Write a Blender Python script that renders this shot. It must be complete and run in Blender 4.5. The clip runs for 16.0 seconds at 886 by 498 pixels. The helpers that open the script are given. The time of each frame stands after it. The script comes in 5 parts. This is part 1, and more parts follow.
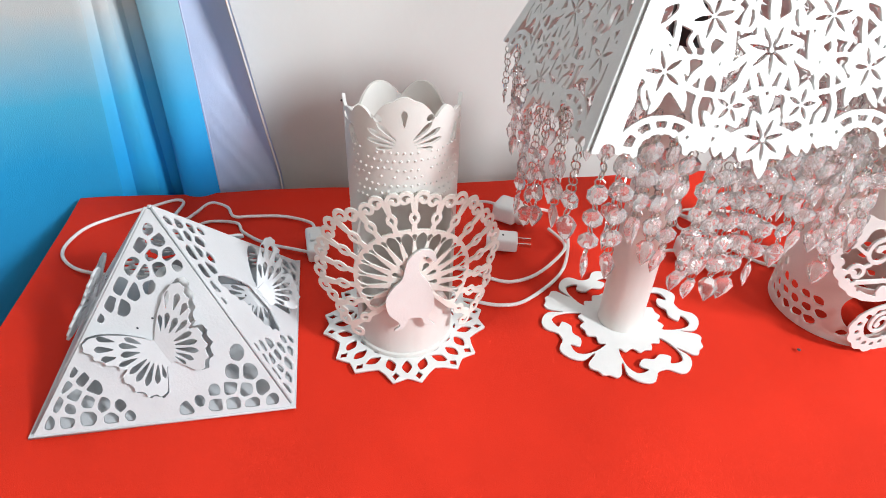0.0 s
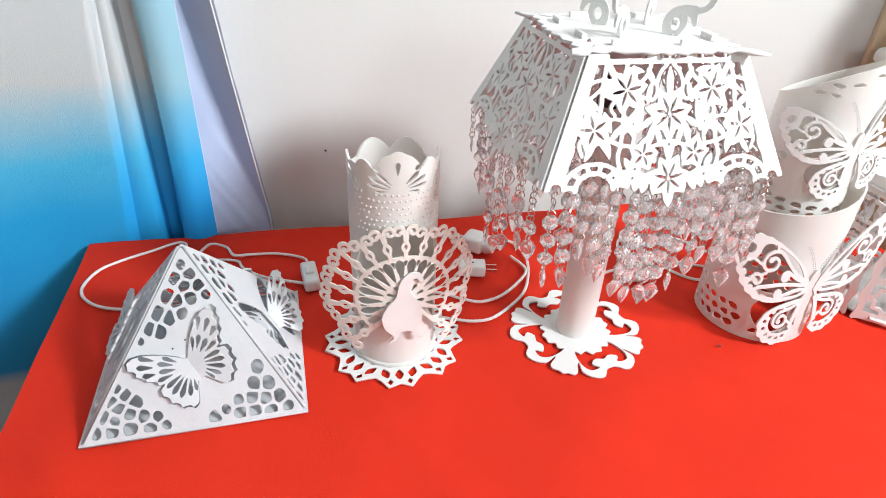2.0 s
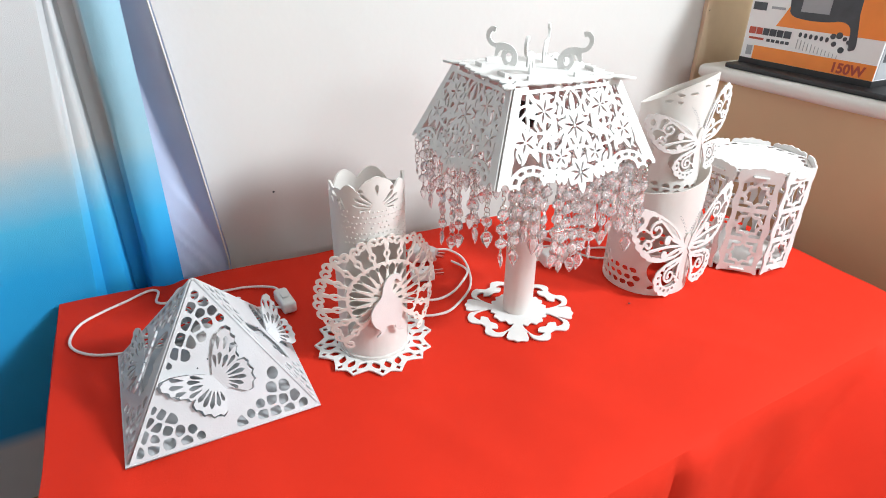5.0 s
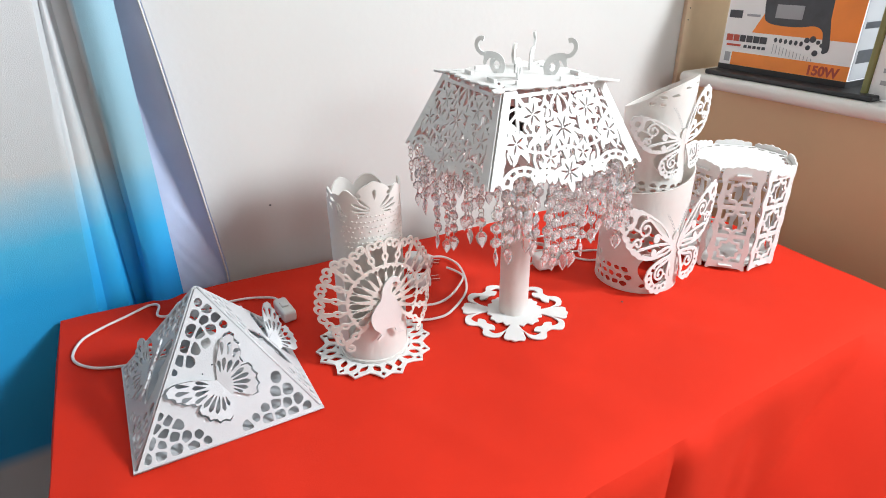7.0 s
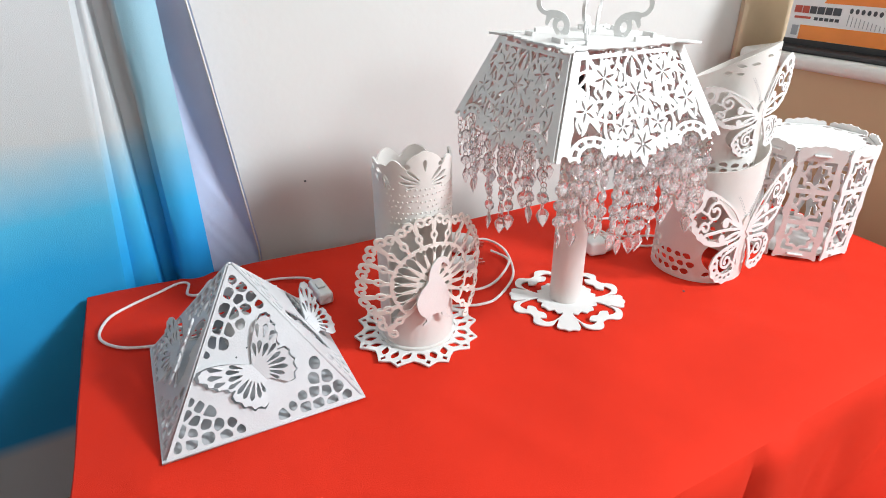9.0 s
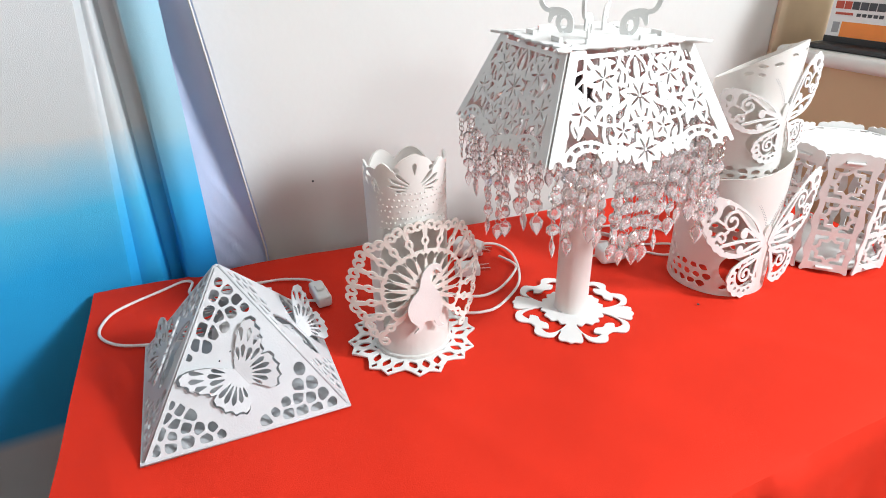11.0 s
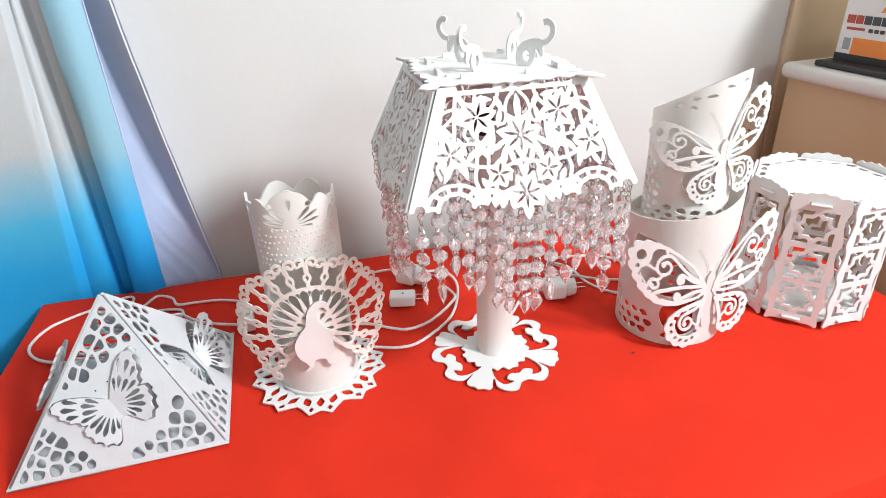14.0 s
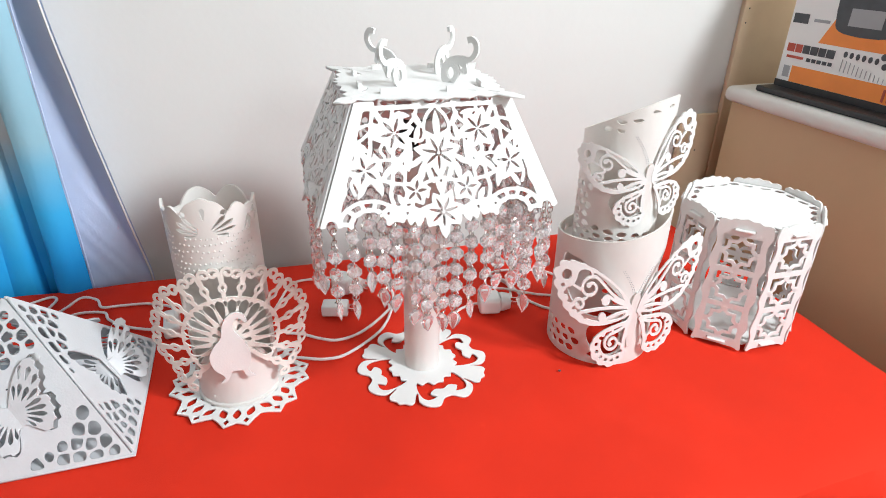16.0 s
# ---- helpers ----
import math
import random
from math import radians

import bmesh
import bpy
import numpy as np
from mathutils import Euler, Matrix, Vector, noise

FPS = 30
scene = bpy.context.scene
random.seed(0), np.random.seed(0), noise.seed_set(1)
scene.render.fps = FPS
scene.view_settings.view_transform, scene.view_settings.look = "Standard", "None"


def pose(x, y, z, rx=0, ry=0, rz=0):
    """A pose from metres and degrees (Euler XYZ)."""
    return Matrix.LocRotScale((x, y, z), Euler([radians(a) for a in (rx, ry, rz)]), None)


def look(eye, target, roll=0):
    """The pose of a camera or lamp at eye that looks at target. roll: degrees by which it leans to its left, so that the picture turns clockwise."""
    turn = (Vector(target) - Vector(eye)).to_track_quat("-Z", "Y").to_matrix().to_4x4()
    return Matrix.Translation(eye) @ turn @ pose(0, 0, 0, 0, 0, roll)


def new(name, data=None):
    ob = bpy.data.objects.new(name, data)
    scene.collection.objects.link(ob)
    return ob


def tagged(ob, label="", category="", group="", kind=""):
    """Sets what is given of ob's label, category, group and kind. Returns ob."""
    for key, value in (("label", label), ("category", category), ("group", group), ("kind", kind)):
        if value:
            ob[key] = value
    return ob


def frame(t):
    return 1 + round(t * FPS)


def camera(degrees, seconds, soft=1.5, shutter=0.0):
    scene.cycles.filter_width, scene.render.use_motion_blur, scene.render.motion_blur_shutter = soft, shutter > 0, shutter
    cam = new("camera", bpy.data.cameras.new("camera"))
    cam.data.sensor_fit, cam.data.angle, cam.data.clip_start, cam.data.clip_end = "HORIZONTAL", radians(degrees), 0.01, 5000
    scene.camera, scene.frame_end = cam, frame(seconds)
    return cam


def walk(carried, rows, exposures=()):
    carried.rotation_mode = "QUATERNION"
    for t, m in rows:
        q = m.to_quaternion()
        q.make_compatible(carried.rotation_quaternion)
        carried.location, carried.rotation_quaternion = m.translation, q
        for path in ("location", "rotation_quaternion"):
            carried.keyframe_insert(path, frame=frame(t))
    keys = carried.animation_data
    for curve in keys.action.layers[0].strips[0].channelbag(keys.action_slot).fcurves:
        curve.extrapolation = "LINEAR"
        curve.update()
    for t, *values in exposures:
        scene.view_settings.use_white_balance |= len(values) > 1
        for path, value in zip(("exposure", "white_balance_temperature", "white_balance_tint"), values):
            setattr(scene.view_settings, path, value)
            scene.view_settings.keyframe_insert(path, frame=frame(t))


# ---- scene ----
cam = camera(73.8, 16.0, soft=0.95)
PATH = [
    (0, (0.282, -0.373, 0.445), (0.598, 1.212, -0.732), 2.1),
    (0.5, (0.274, -0.391, 0.458), (0.579, 1.2, -0.715), 1.7),
    (1, (0.255, -0.415, 0.471), (0.618, 1.177, -0.684), 2.4),
    (1.5, (0.241, -0.44, 0.487), (0.661, 1.174, -0.616), 2.9),
    (2, (0.233, -0.471, 0.499), (0.699, 1.158, -0.563), 2.6),
    (2.5, (0.225, -0.506, 0.508), (0.711, 1.136, -0.526), 2.0),
    (3, (0.217, -0.53, 0.516), (0.718, 1.112, -0.509), 1.4),
    (3.5, (0.205, -0.542, 0.521), (0.766, 1.087, -0.495), 1.4),
    (4, (0.164, -0.55, 0.526), (0.865, 1.043, -0.46), 1.1),
    (4.5, (0.123, -0.565, 0.532), (0.91, 0.998, -0.437), 1.0),
    (5, (0.091, -0.579, 0.536), (0.919, 0.976, -0.41), 0.6),
    (5.2, (0.086, -0.585, 0.536), (0.937, 0.968, -0.394), 0.3),
    (7.3, (0.068, -0.602, 0.525), (0.932, 0.967, -0.365), -0.9),
    (7.5, (0.065, -0.595, 0.524), (0.922, 0.97, -0.38), -0.8),
    (8, (0.062, -0.579, 0.51), (0.907, 0.987, -0.405), -0.8),
    (8.5, (0.063, -0.55, 0.495), (0.881, 1.024, -0.429), -0.7),
    (8.7, (0.063, -0.539, 0.49), (0.87, 1.041, -0.435), -0.7),
    (10.8, (0.11, -0.527, 0.477), (0.809, 1.106, -0.442), -1.2),
    (11, (0.126, -0.534, 0.481), (0.798, 1.106, -0.445), -1.4),
    (11.5, (0.166, -0.549, 0.485), (0.8, 1.11, -0.436), -2.2),
    (12, (0.205, -0.555, 0.49), (0.781, 1.132, -0.418), -2.7),
    (12.5, (0.24, -0.556, 0.491), (0.759, 1.15, -0.415), -3.0),
    (13, (0.276, -0.556, 0.494), (0.757, 1.159, -0.417), -3.4),
    (13.5, (0.314, -0.555, 0.497), (0.778, 1.16, -0.422), -3.1),
    (14, (0.339, -0.554, 0.5), (0.797, 1.161, -0.421), -2.5),
    (14.5, (0.359, -0.555, 0.502), (0.827, 1.153, -0.427), -1.0),
    (15, (0.372, -0.552, 0.505), (0.85, 1.15, -0.431), -0.0),
    (15.5, (0.386, -0.553, 0.508), (0.9, 1.14, -0.425), 0.6),
    (16, (0.397, -0.557, 0.51), (0.946, 1.133, -0.409), 0.9),
]
walk(cam, [(t, look(eye, target, roll)) for t, eye, target, roll in PATH], ((0.0, 0.0), (1.5, 0.04), (4.0, 0.07), (5.2, 0.03), (7.5, -0.04), (8.5, -0.02), (11.0, 0.06), (13.0, 0.06), (14.5, -0.02), (16.0, -0.12)))

# ---- world and light ----
world = bpy.data.worlds.new("world")
scene.world = world
world.use_nodes = True
wn = world.node_tree
sky = wn.nodes.new("ShaderNodeTexSky")
sky.sky_type = 'NISHITA'
sky.sun_disc = False
sky.sun_elevation, sky.sun_rotation = radians(38), radians(140)
wn.links.new(sky.outputs[0], wn.nodes["Background"].inputs[0])
wn.nodes["Background"].inputs[1].default_value = 0.1


def window_light(name, m, w, h, power, colour):
    lamp = bpy.data.lights.new(name, 'AREA')
    lamp.shape, lamp.size, lamp.size_y, lamp.energy, lamp.color = 'RECTANGLE', w, h, power, colour
    ob = new(name, lamp)
    ob.matrix_world = m
    return ob


# daylight in the two window openings, one beside and one behind the camera
window_light("daylight_east", look((1.80, -1.42, 1.54), (0.50, 0.08, 0.1)), 0.38, 0.38, 74, (0.90, 0.96, 1.0))
window_light("daylight_south", look((1.10, -2.55, 1.22), (0.45, 0.2, 0.1)), 0.42, 0.42, 15, (0.88, 0.955, 1.0))


# ---- materials ----
def material(name, base, rough=0.5, metal=0.0, bump=0.0, bump_scale=200.0, vary=0.06, vary_scale=12.0, spec=0.5, coat=0.0):
    m = bpy.data.materials.new(name)
    m.use_nodes = True
    t = m.node_tree
    b = t.nodes["Principled BSDF"]
    b.inputs["Roughness"].default_value = rough
    b.inputs["Metallic"].default_value = metal
    b.inputs["Specular IOR Level"].default_value = spec
    b.inputs["Coat Weight"].default_value = coat
    co = t.nodes.new("ShaderNodeTexCoord")
    n1 = t.nodes.new("ShaderNodeTexNoise")
    n1.inputs["Scale"].default_value = vary_scale
    n1.inputs["Detail"].default_value = 6
    t.links.new(co.outputs["Object"], n1.inputs["Vector"])
    ramp = t.nodes.new("ShaderNodeMapRange")
    ramp.inputs["From Min"].default_value, ramp.inputs["From Max"].default_value = 0.3, 0.7
    ramp.inputs["To Min"].default_value, ramp.inputs["To Max"].default_value = 1 - vary, 1 + vary
    t.links.new(n1.outputs["Fac"], ramp.inputs["Value"])
    mul = t.nodes.new("ShaderNodeVectorMath")
    mul.operation = 'SCALE'
    mul.inputs[0].default_value = base
    t.links.new(ramp.outputs[0], mul.inputs["Scale"])
    t.links.new(mul.outputs[0], b.inputs["Base Color"])
    if bump:
        n2 = t.nodes.new("ShaderNodeTexNoise")
        n2.inputs["Scale"].default_value = bump_scale
        n2.inputs["Detail"].default_value = 5
        t.links.new(co.outputs["Object"], n2.inputs["Vector"])
        bp = t.nodes.new("ShaderNodeBump")
        bp.inputs["Strength"].default_value = bump
        bp.inputs["Distance"].default_value = 0.002
        t.links.new(n2.outputs["Fac"], bp.inputs["Height"])
        t.links.new(bp.outputs[0], b.inputs["Normal"])
    return m


PAINT = material("white_paint_on_board", (0.77, 0.765, 0.75), 0.42, bump=0.12, bump_scale=420, vary=0.025, vary_scale=25)
GREYWHITE = material("grey_white_paint_on_board", (0.585, 0.595, 0.615), 0.5, bump=0.15, bump_scale=420, vary=0.04, vary_scale=22)
CREAM = material("cream_paint_on_board", (0.79, 0.765, 0.71), 0.45, bump=0.12, bump_scale=420, vary=0.05, vary_scale=25)
PVC = material("white_plastic_pipe", (0.83, 0.815, 0.79), 0.33, bump=0.05, bump_scale=300, vary=0.03, vary_scale=18)
PLASTIC = material("white_moulded_plastic", (0.78, 0.78, 0.77), 0.28, vary=0.02)
CORD = material("white_cord", (0.78, 0.76, 0.74), 0.45, vary=0.03)
STEEL = material("plated_steel", (0.7, 0.68, 0.66), 0.22, metal=1.0, vary=0.05)
WALL = material("off_white_wall_paint", (0.66, 0.655, 0.635), 0.85, bump=0.12, bump_scale=90, vary=0.03, vary_scale=3)
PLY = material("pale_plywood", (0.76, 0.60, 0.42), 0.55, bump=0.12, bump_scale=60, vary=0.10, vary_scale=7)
TAN = material("tan_laminate", (0.65, 0.475, 0.285), 0.55, bump=0.08, bump_scale=60, vary=0.05, vary_scale=4)
SHELF = material("white_laminate", (0.74, 0.72, 0.69), 0.35, bump=0.05, bump_scale=80, vary=0.04, vary_scale=9)
# for the unseen walls: tone chosen for how much light they bounce back
FILLWALL = material("bounce_fill_wall", (0.55, 0.53, 0.49), 0.85, bump=0.2, bump_scale=90, vary=0.03, vary_scale=3)
FLOOR = material("tan_floor_tile", (0.30, 0.23, 0.15), 0.4, bump=0.1, bump_scale=50, vary=0.12, vary_scale=6)
CEIL = material("white_ceiling_paint", (0.8, 0.8, 0.78), 0.9, bump=0.1, bump_scale=70, vary=0.02)
BLACK = material("black_plastic", (0.02, 0.02, 0.022), 0.45, vary=0.15)
DARK = material("dark_grey_print", (0.05, 0.055, 0.065), 0.4, vary=0.2, vary_scale=40)
GREYP = material("grey_print", (0.35, 0.36, 0.38), 0.4, vary=0.08)
ORANGE = material("orange_print", (0.90, 0.26, 0.03), 0.32, vary=0.07, vary_scale=15)
CARD = material("white_card", (0.84, 0.84, 0.84), 0.35, vary=0.03)
REDPRINT = material("red_print", (0.45, 0.06, 0.03), 0.4, vary=0.1)
OLIVE = material("olive_plastic", (0.22, 0.21, 0.07), 0.4, vary=0.1)
LAVENDER = material("lavender_lining", (0.62, 0.71, 0.93), 0.8, bump=0.3, bump_scale=900, vary=0.05, vary_scale=9)
WOODEN = material("pale_wood", (0.42, 0.27, 0.15), 0.5, bump=0.15, bump_scale=40, vary=0.15, vary_scale=8)


def cloth_material():
    m = material("red_cotton_cloth", (0.66, 0.027, 0.010), 0.78, bump=0.35, bump_scale=1300, vary=0.06, vary_scale=5, spec=0.15)
    b = m.node_tree.nodes["Principled BSDF"]
    # soft creases of cloth that was folded
    t = m.node_tree
    co = t.nodes.new("ShaderNodeTexCoord")
    n = t.nodes.new("ShaderNodeTexNoise")
    n.inputs["Scale"].default_value, n.inputs["Detail"].default_value, n.inputs["Distortion"].default_value = 5.0, 2.0, 0.15
    t.links.new(co.outputs["Object"], n.inputs["Vector"])
    soft = t.nodes.new("ShaderNodeBump")
    soft.inputs["Strength"].default_value, soft.inputs["Distance"].default_value = 0.5, 0.012
    t.links.new(n.outputs["Fac"], soft.inputs["Height"])
    t.links.new(soft.outputs[0], [k for k in t.nodes if k.type == 'BUMP'][0].inputs["Normal"])
    b.inputs["Sheen Weight"].default_value = 0.05
    b.inputs["Sheen Roughness"].default_value = 0.5
    b.inputs["Sheen Tint"].default_value = (1, 0.25, 0.15, 1)
    return m


def curtain_material():
    """Dip-dyed cloth: white above, blue below, with a ragged border between them."""
    m = material("dip_dyed_curtain", (0.1, 0.4, 0.7), 0.75, bump=0.3, bump_scale=900, vary=0.05, vary_scale=6, spec=0.3)
    t = m.node_tree
    b = t.nodes["Principled BSDF"]
    co = t.nodes.new("ShaderNodeTexCoord")
    sep = t.nodes.new("ShaderNodeSeparateXYZ")
    t.links.new(co.outputs["Object"], sep.inputs[0])
    n = t.nodes.new("ShaderNodeTexNoise")
    n.inputs["Scale"].default_value = 5.0
    n.inputs["Detail"].default_value = 4
    t.links.new(co.outputs["Object"], n.inputs["Vector"])
    add = t.nodes.new("ShaderNodeMath")
    add.operation = 'MULTIPLY_ADD'
    t.links.new(n.outputs["Fac"], add.inputs[0])
    add.inputs[1].default_value = 0.10
    t.links.new(sep.outputs["Z"], add.inputs[2])
    ramp = t.nodes.new("ShaderNodeValToRGB")
    mr = t.nodes.new("ShaderNodeMapRange")
    mr.inputs["From Min"].default_value, mr.inputs["From Max"].default_value = -0.27, 0.53
    t.links.new(add.outputs[0], mr.inputs["Value"])
    t.links.new(mr.outputs[0], ramp.inputs["Fac"])
    e = ramp.color_ramp.elements
    e[0].position, e[0].color = 0.0, (0.01, 0.24, 0.58, 1)
    e[1].position, e[1].color = 1.0, (0.68, 0.70, 0.72, 1)
    for p, c in ((0.45, (0.02, 0.38, 0.77, 1)), (0.57, (0.08, 0.50, 0.80, 1)), (0.665, (0.36, 0.58, 0.70, 1)), (0.715, (0.60, 0.63, 0.64, 1))):
        k = e.new(p)
        k.color = c
    # the outer fold was dyed pale blue all the way up
    wide = t.nodes.new("ShaderNodeMapRange")
    wide.inputs["From Min"].default_value, wide.inputs["From Max"].default_value = 0.050, 0.058
    t.links.new(sep.outputs["X"], wide.inputs["Value"])
    tint = t.nodes.new("ShaderNodeMix")
    tint.data_type, tint.blend_type = 'RGBA', 'MULTIPLY'
    t.links.new(wide.outputs[0], tint.inputs["Factor"])
    t.links.new(ramp.outputs[0], tint.inputs[6])
    tint.inputs[7].default_value = (0.50, 0.84, 1.0, 1)
    # undyed hem at the foot
    foot = t.nodes.new("ShaderNodeMapRange")
    foot.inputs["From Min"].default_value, foot.inputs["From Max"].default_value = -0.235, -0.262
    t.links.new(sep.outputs["Z"], foot.inputs["Value"])
    hem = t.nodes.new("ShaderNodeMix")
    hem.data_type = 'RGBA'
    t.links.new(foot.outputs[0], hem.inputs["Factor"])
    t.links.new(tint.outputs[2], hem.inputs[6])
    hem.inputs[7].default_value = (0.44, 0.50, 0.58, 1)
    t.links.new(hem.outputs[2], b.inputs["Base Color"])
    return m


def glass_material():
    m = bpy.data.materials.new("clear_acrylic_crystal")
    m.use_nodes = True
    b = m.node_tree.nodes["Principled BSDF"]
    b.inputs["Base Color"].default_value = (1.0, 0.985, 0.99, 1)
    b.inputs["Transmission Weight"].default_value = 0.82
    b.inputs["Roughness"].default_value = 0.02
    b.inputs["IOR"].default_value = 1.34
    return m


def let_light_through(m, share, colour):
    """Thin plastic: part of the light passes through it."""
    t = m.node_tree
    b = t.nodes["Principled BSDF"]
    tr = t.nodes.new("ShaderNodeBsdfTranslucent")
    tr.inputs["Color"].default_value = colour
    mix = t.nodes.new("ShaderNodeMixShader")
    mix.inputs[0].default_value = share
    t.links.new(b.outputs[0], mix.inputs[1])
    t.links.new(tr.outputs[0], mix.inputs[2])
    t.links.new(mix.outputs[0], t.nodes["Material Output"].inputs["Surface"])


let_light_through(PVC, .22, (0.92, 0.84, 0.75, 1))
RED = cloth_material()
DYED = curtain_material()
CRYSTAL = glass_material()


# ---- building helpers ----
def thing(name, at, label, category, group="", turn=0.0):
    ob = new(name)
    ob.matrix_world = pose(*at, 0, 0, turn)
    ob.empty_display_size = 0.05
    return tagged(ob, label, category, group)


def part(name, bm, mat, parent, label="", m=None, smooth=False):
    """Links a bmesh or a mesh as one object under a thing or part."""
    if isinstance(bm, bpy.types.Mesh):
        me = bm
    else:
        me = bpy.data.meshes.new(name)
        bm.to_mesh(me)
        bm.free()
        me.materials.append(mat)
        if smooth:
            me.polygons.foreach_set("use_smooth", [True] * len(me.polygons))
            me.set_sharp_from_angle(angle=radians(38))
    ob = new(name, me)
    ob.parent = parent
    if m is not None:
        ob.matrix_local = m
    return tagged(ob, label)


def solo(name, bm, mat, label, category, kind="", smooth=False, m=None, group=""):
    ob = part(name, bm, mat, None, "", m, smooth)
    return tagged(ob, label, category, group, kind)


def box(x0, x1, y0, y1, z0, z1, bevel=0.0, seg=2):
    bm = bmesh.new()
    bmesh.ops.create_cube(bm, size=1)
    for v in bm.verts:
        v.co = Vector((x0 + (v.co.x + .5) * (x1 - x0), y0 + (v.co.y + .5) * (y1 - y0), z0 + (v.co.z + .5) * (z1 - z0)))
    if bevel:
        bmesh.ops.bevel(bm, geom=bm.edges[:], offset=bevel, segments=seg, profile=0.5, affect='EDGES')
    return bm


def join(*bms):
    out = bms[0]
    for b in bms[1:]:
        me = bpy.data.meshes.new("tmp")
        b.to_mesh(me)
        out.from_mesh(me)
        b.free()
        bpy.data.meshes.remove(me)
    return out


def smooth_loop(pts, n=6, closed=True):
    """Catmull-Rom curve through the points."""
    k = len(pts)
    out = []
    for i in range(k if closed else k - 1):
        p = [pts[(i + j) % k] if closed else pts[min(max(i + j, 0), k - 1)] for j in (-1, 0, 1, 2)]
        for s in range(n):
            t = s / n
            out.append(tuple(0.5 * (2 * p[1][a] + (p[2][a] - p[0][a]) * t + (2 * p[0][a] - 5 * p[1][a] + 4 * p[2][a] - p[3][a]) * t * t
                                    + (3 * p[1][a] - p[0][a] - 3 * p[2][a] + p[3][a]) * t ** 3) for a in range(len(p[1]))))
    if not closed:
        out.append(tuple(pts[-1]))
    return out


def sheet(loops, th):
    """A flat board of thickness th in the xy plane, z from 0 to th: the first loop is its outline, those inside it are cut out."""
    cu = bpy.data.curves.new("tmp", 'CURVE')
    cu.dimensions, cu.fill_mode, cu.extrude = '2D', 'BOTH', th / 2
    for loop in loops:
        sp = cu.splines.new('POLY')
        sp.points.add(len(loop) - 1)
        for p, (x, y) in zip(sp.points, loop):
            p.co = (x, y, 0, 1)
        sp.use_cyclic_u = True
    ob = bpy.data.objects.new("tmp", cu)
    scene.collection.objects.link(ob)
    bpy.context.view_layer.update()
    me = bpy.data.meshes.new_from_object(ob.evaluated_get(bpy.context.evaluated_depsgraph_get()))
    bm = bmesh.new()
    bm.from_mesh(me)
    bmesh.ops.remove_doubles(bm, verts=bm.verts[:], dist=1e-6)
    bmesh.ops.recalc_face_normals(bm, faces=bm.faces[:])
    bmesh.ops.translate(bm, vec=(0, 0, th / 2), verts=bm.verts[:])
    bpy.data.objects.remove(ob)
    bpy.data.curves.remove(cu)
    bpy.data.meshes.remove(me)
    return bm


def ribbon(pts, width, th, z=0.0, closed=False, taper=None):
    """A flat strip along a line in the xy plane; width may taper to the given end width."""
    bm = bmesh.new()
    n = len(pts)
    rows = []
    for i in range(n):
        a, b = (pts[(i - 1) % n], pts[(i + 1) % n]) if closed else (pts[max(i - 1, 0)], pts[min(i + 1, n - 1)])
        d = Vector((b[0] - a[0], b[1] - a[1]))
        d = d.normalized() if d.length > 1e-9 else Vector((1, 0))
        w = width / 2 if taper is None else (width + (taper - width) * i / (n - 1)) / 2
        s = Vector((-d.y, d.x)) * w
        p = Vector(pts[i][:2])
        rows.append([bm.verts.new((*(p + s), z)), bm.verts.new((*(p - s), z)), bm.verts.new((*(p - s), z + th)), bm.verts.new((*(p + s), z + th))])
    for i in range(n if closed else n - 1):
        a, b = rows[i], rows[(i + 1) % n]
        for k in range(4):
            bm.faces.new((a[k], a[(k + 1) % 4], b[(k + 1) % 4], b[k]))
    if not closed:
        bm.faces.new(rows[0])
        bm.faces.new(rows[-1][::-1])
    bmesh.ops.recalc_face_normals(bm, faces=bm.faces[:])
    return bm


def slice_x(bm, x0, x1, step, axis=0):
    k = x0 + step
    no = (1, 0, 0) if axis == 0 else (0, 1, 0)
    while k < x1 - 1e-6:
        co = (k, 0, 0) if axis == 0 else (0, k, 0)
        bmesh.ops.bisect_plane(bm, geom=bm.verts[:] + bm.edges[:] + bm.faces[:], plane_co=co, plane_no=no)
        k += step
    return bm


def wrap(bm, r, face=-90.0):
    """Rolls a flat board (x along the girth, y up, z outwards) round the z axis; x = 0 faces the angle given."""
    for v in bm.verts:
        a = radians(face) + v.co.x / r
        rr = r + v.co.z
        v.co = Vector((rr * math.cos(a), rr * math.sin(a), v.co.y))
    return bm


def tube(pts, r, n=8, closed=False):
    bm = bmesh.new()
    rows = []
    pts = [Vector(p) for p in pts]
    k = len(pts)
    side = None
    for i in range(k):
        a, b = (pts[(i - 1) % k], pts[(i + 1) % k]) if closed else (pts[max(i - 1, 0)], pts[min(i + 1, k - 1)])
        d = (b - a).normalized()
        if side is None:
            side = d.orthogonal().normalized()
        side = (side - d * side.dot(d)).normalized()
        up = d.cross(side)
        rows.append([bm.verts.new(pts[i] + (side * math.cos(2 * math.pi * j / n) + up * math.sin(2 * math.pi * j / n)) * r) for j in range(n)])
    for i in range(k if closed else k - 1):
        a, b = rows[i], rows[(i + 1) % k]
        for j in range(n):
            bm.faces.new((a[j], a[(j + 1) % n], b[(j + 1) % n], b[j]))
    if not closed:
        bm.faces.new(rows[0][::-1])
        bm.faces.new(rows[-1])
    bmesh.ops.recalc_face_normals(bm, faces=bm.faces[:])
    return bm


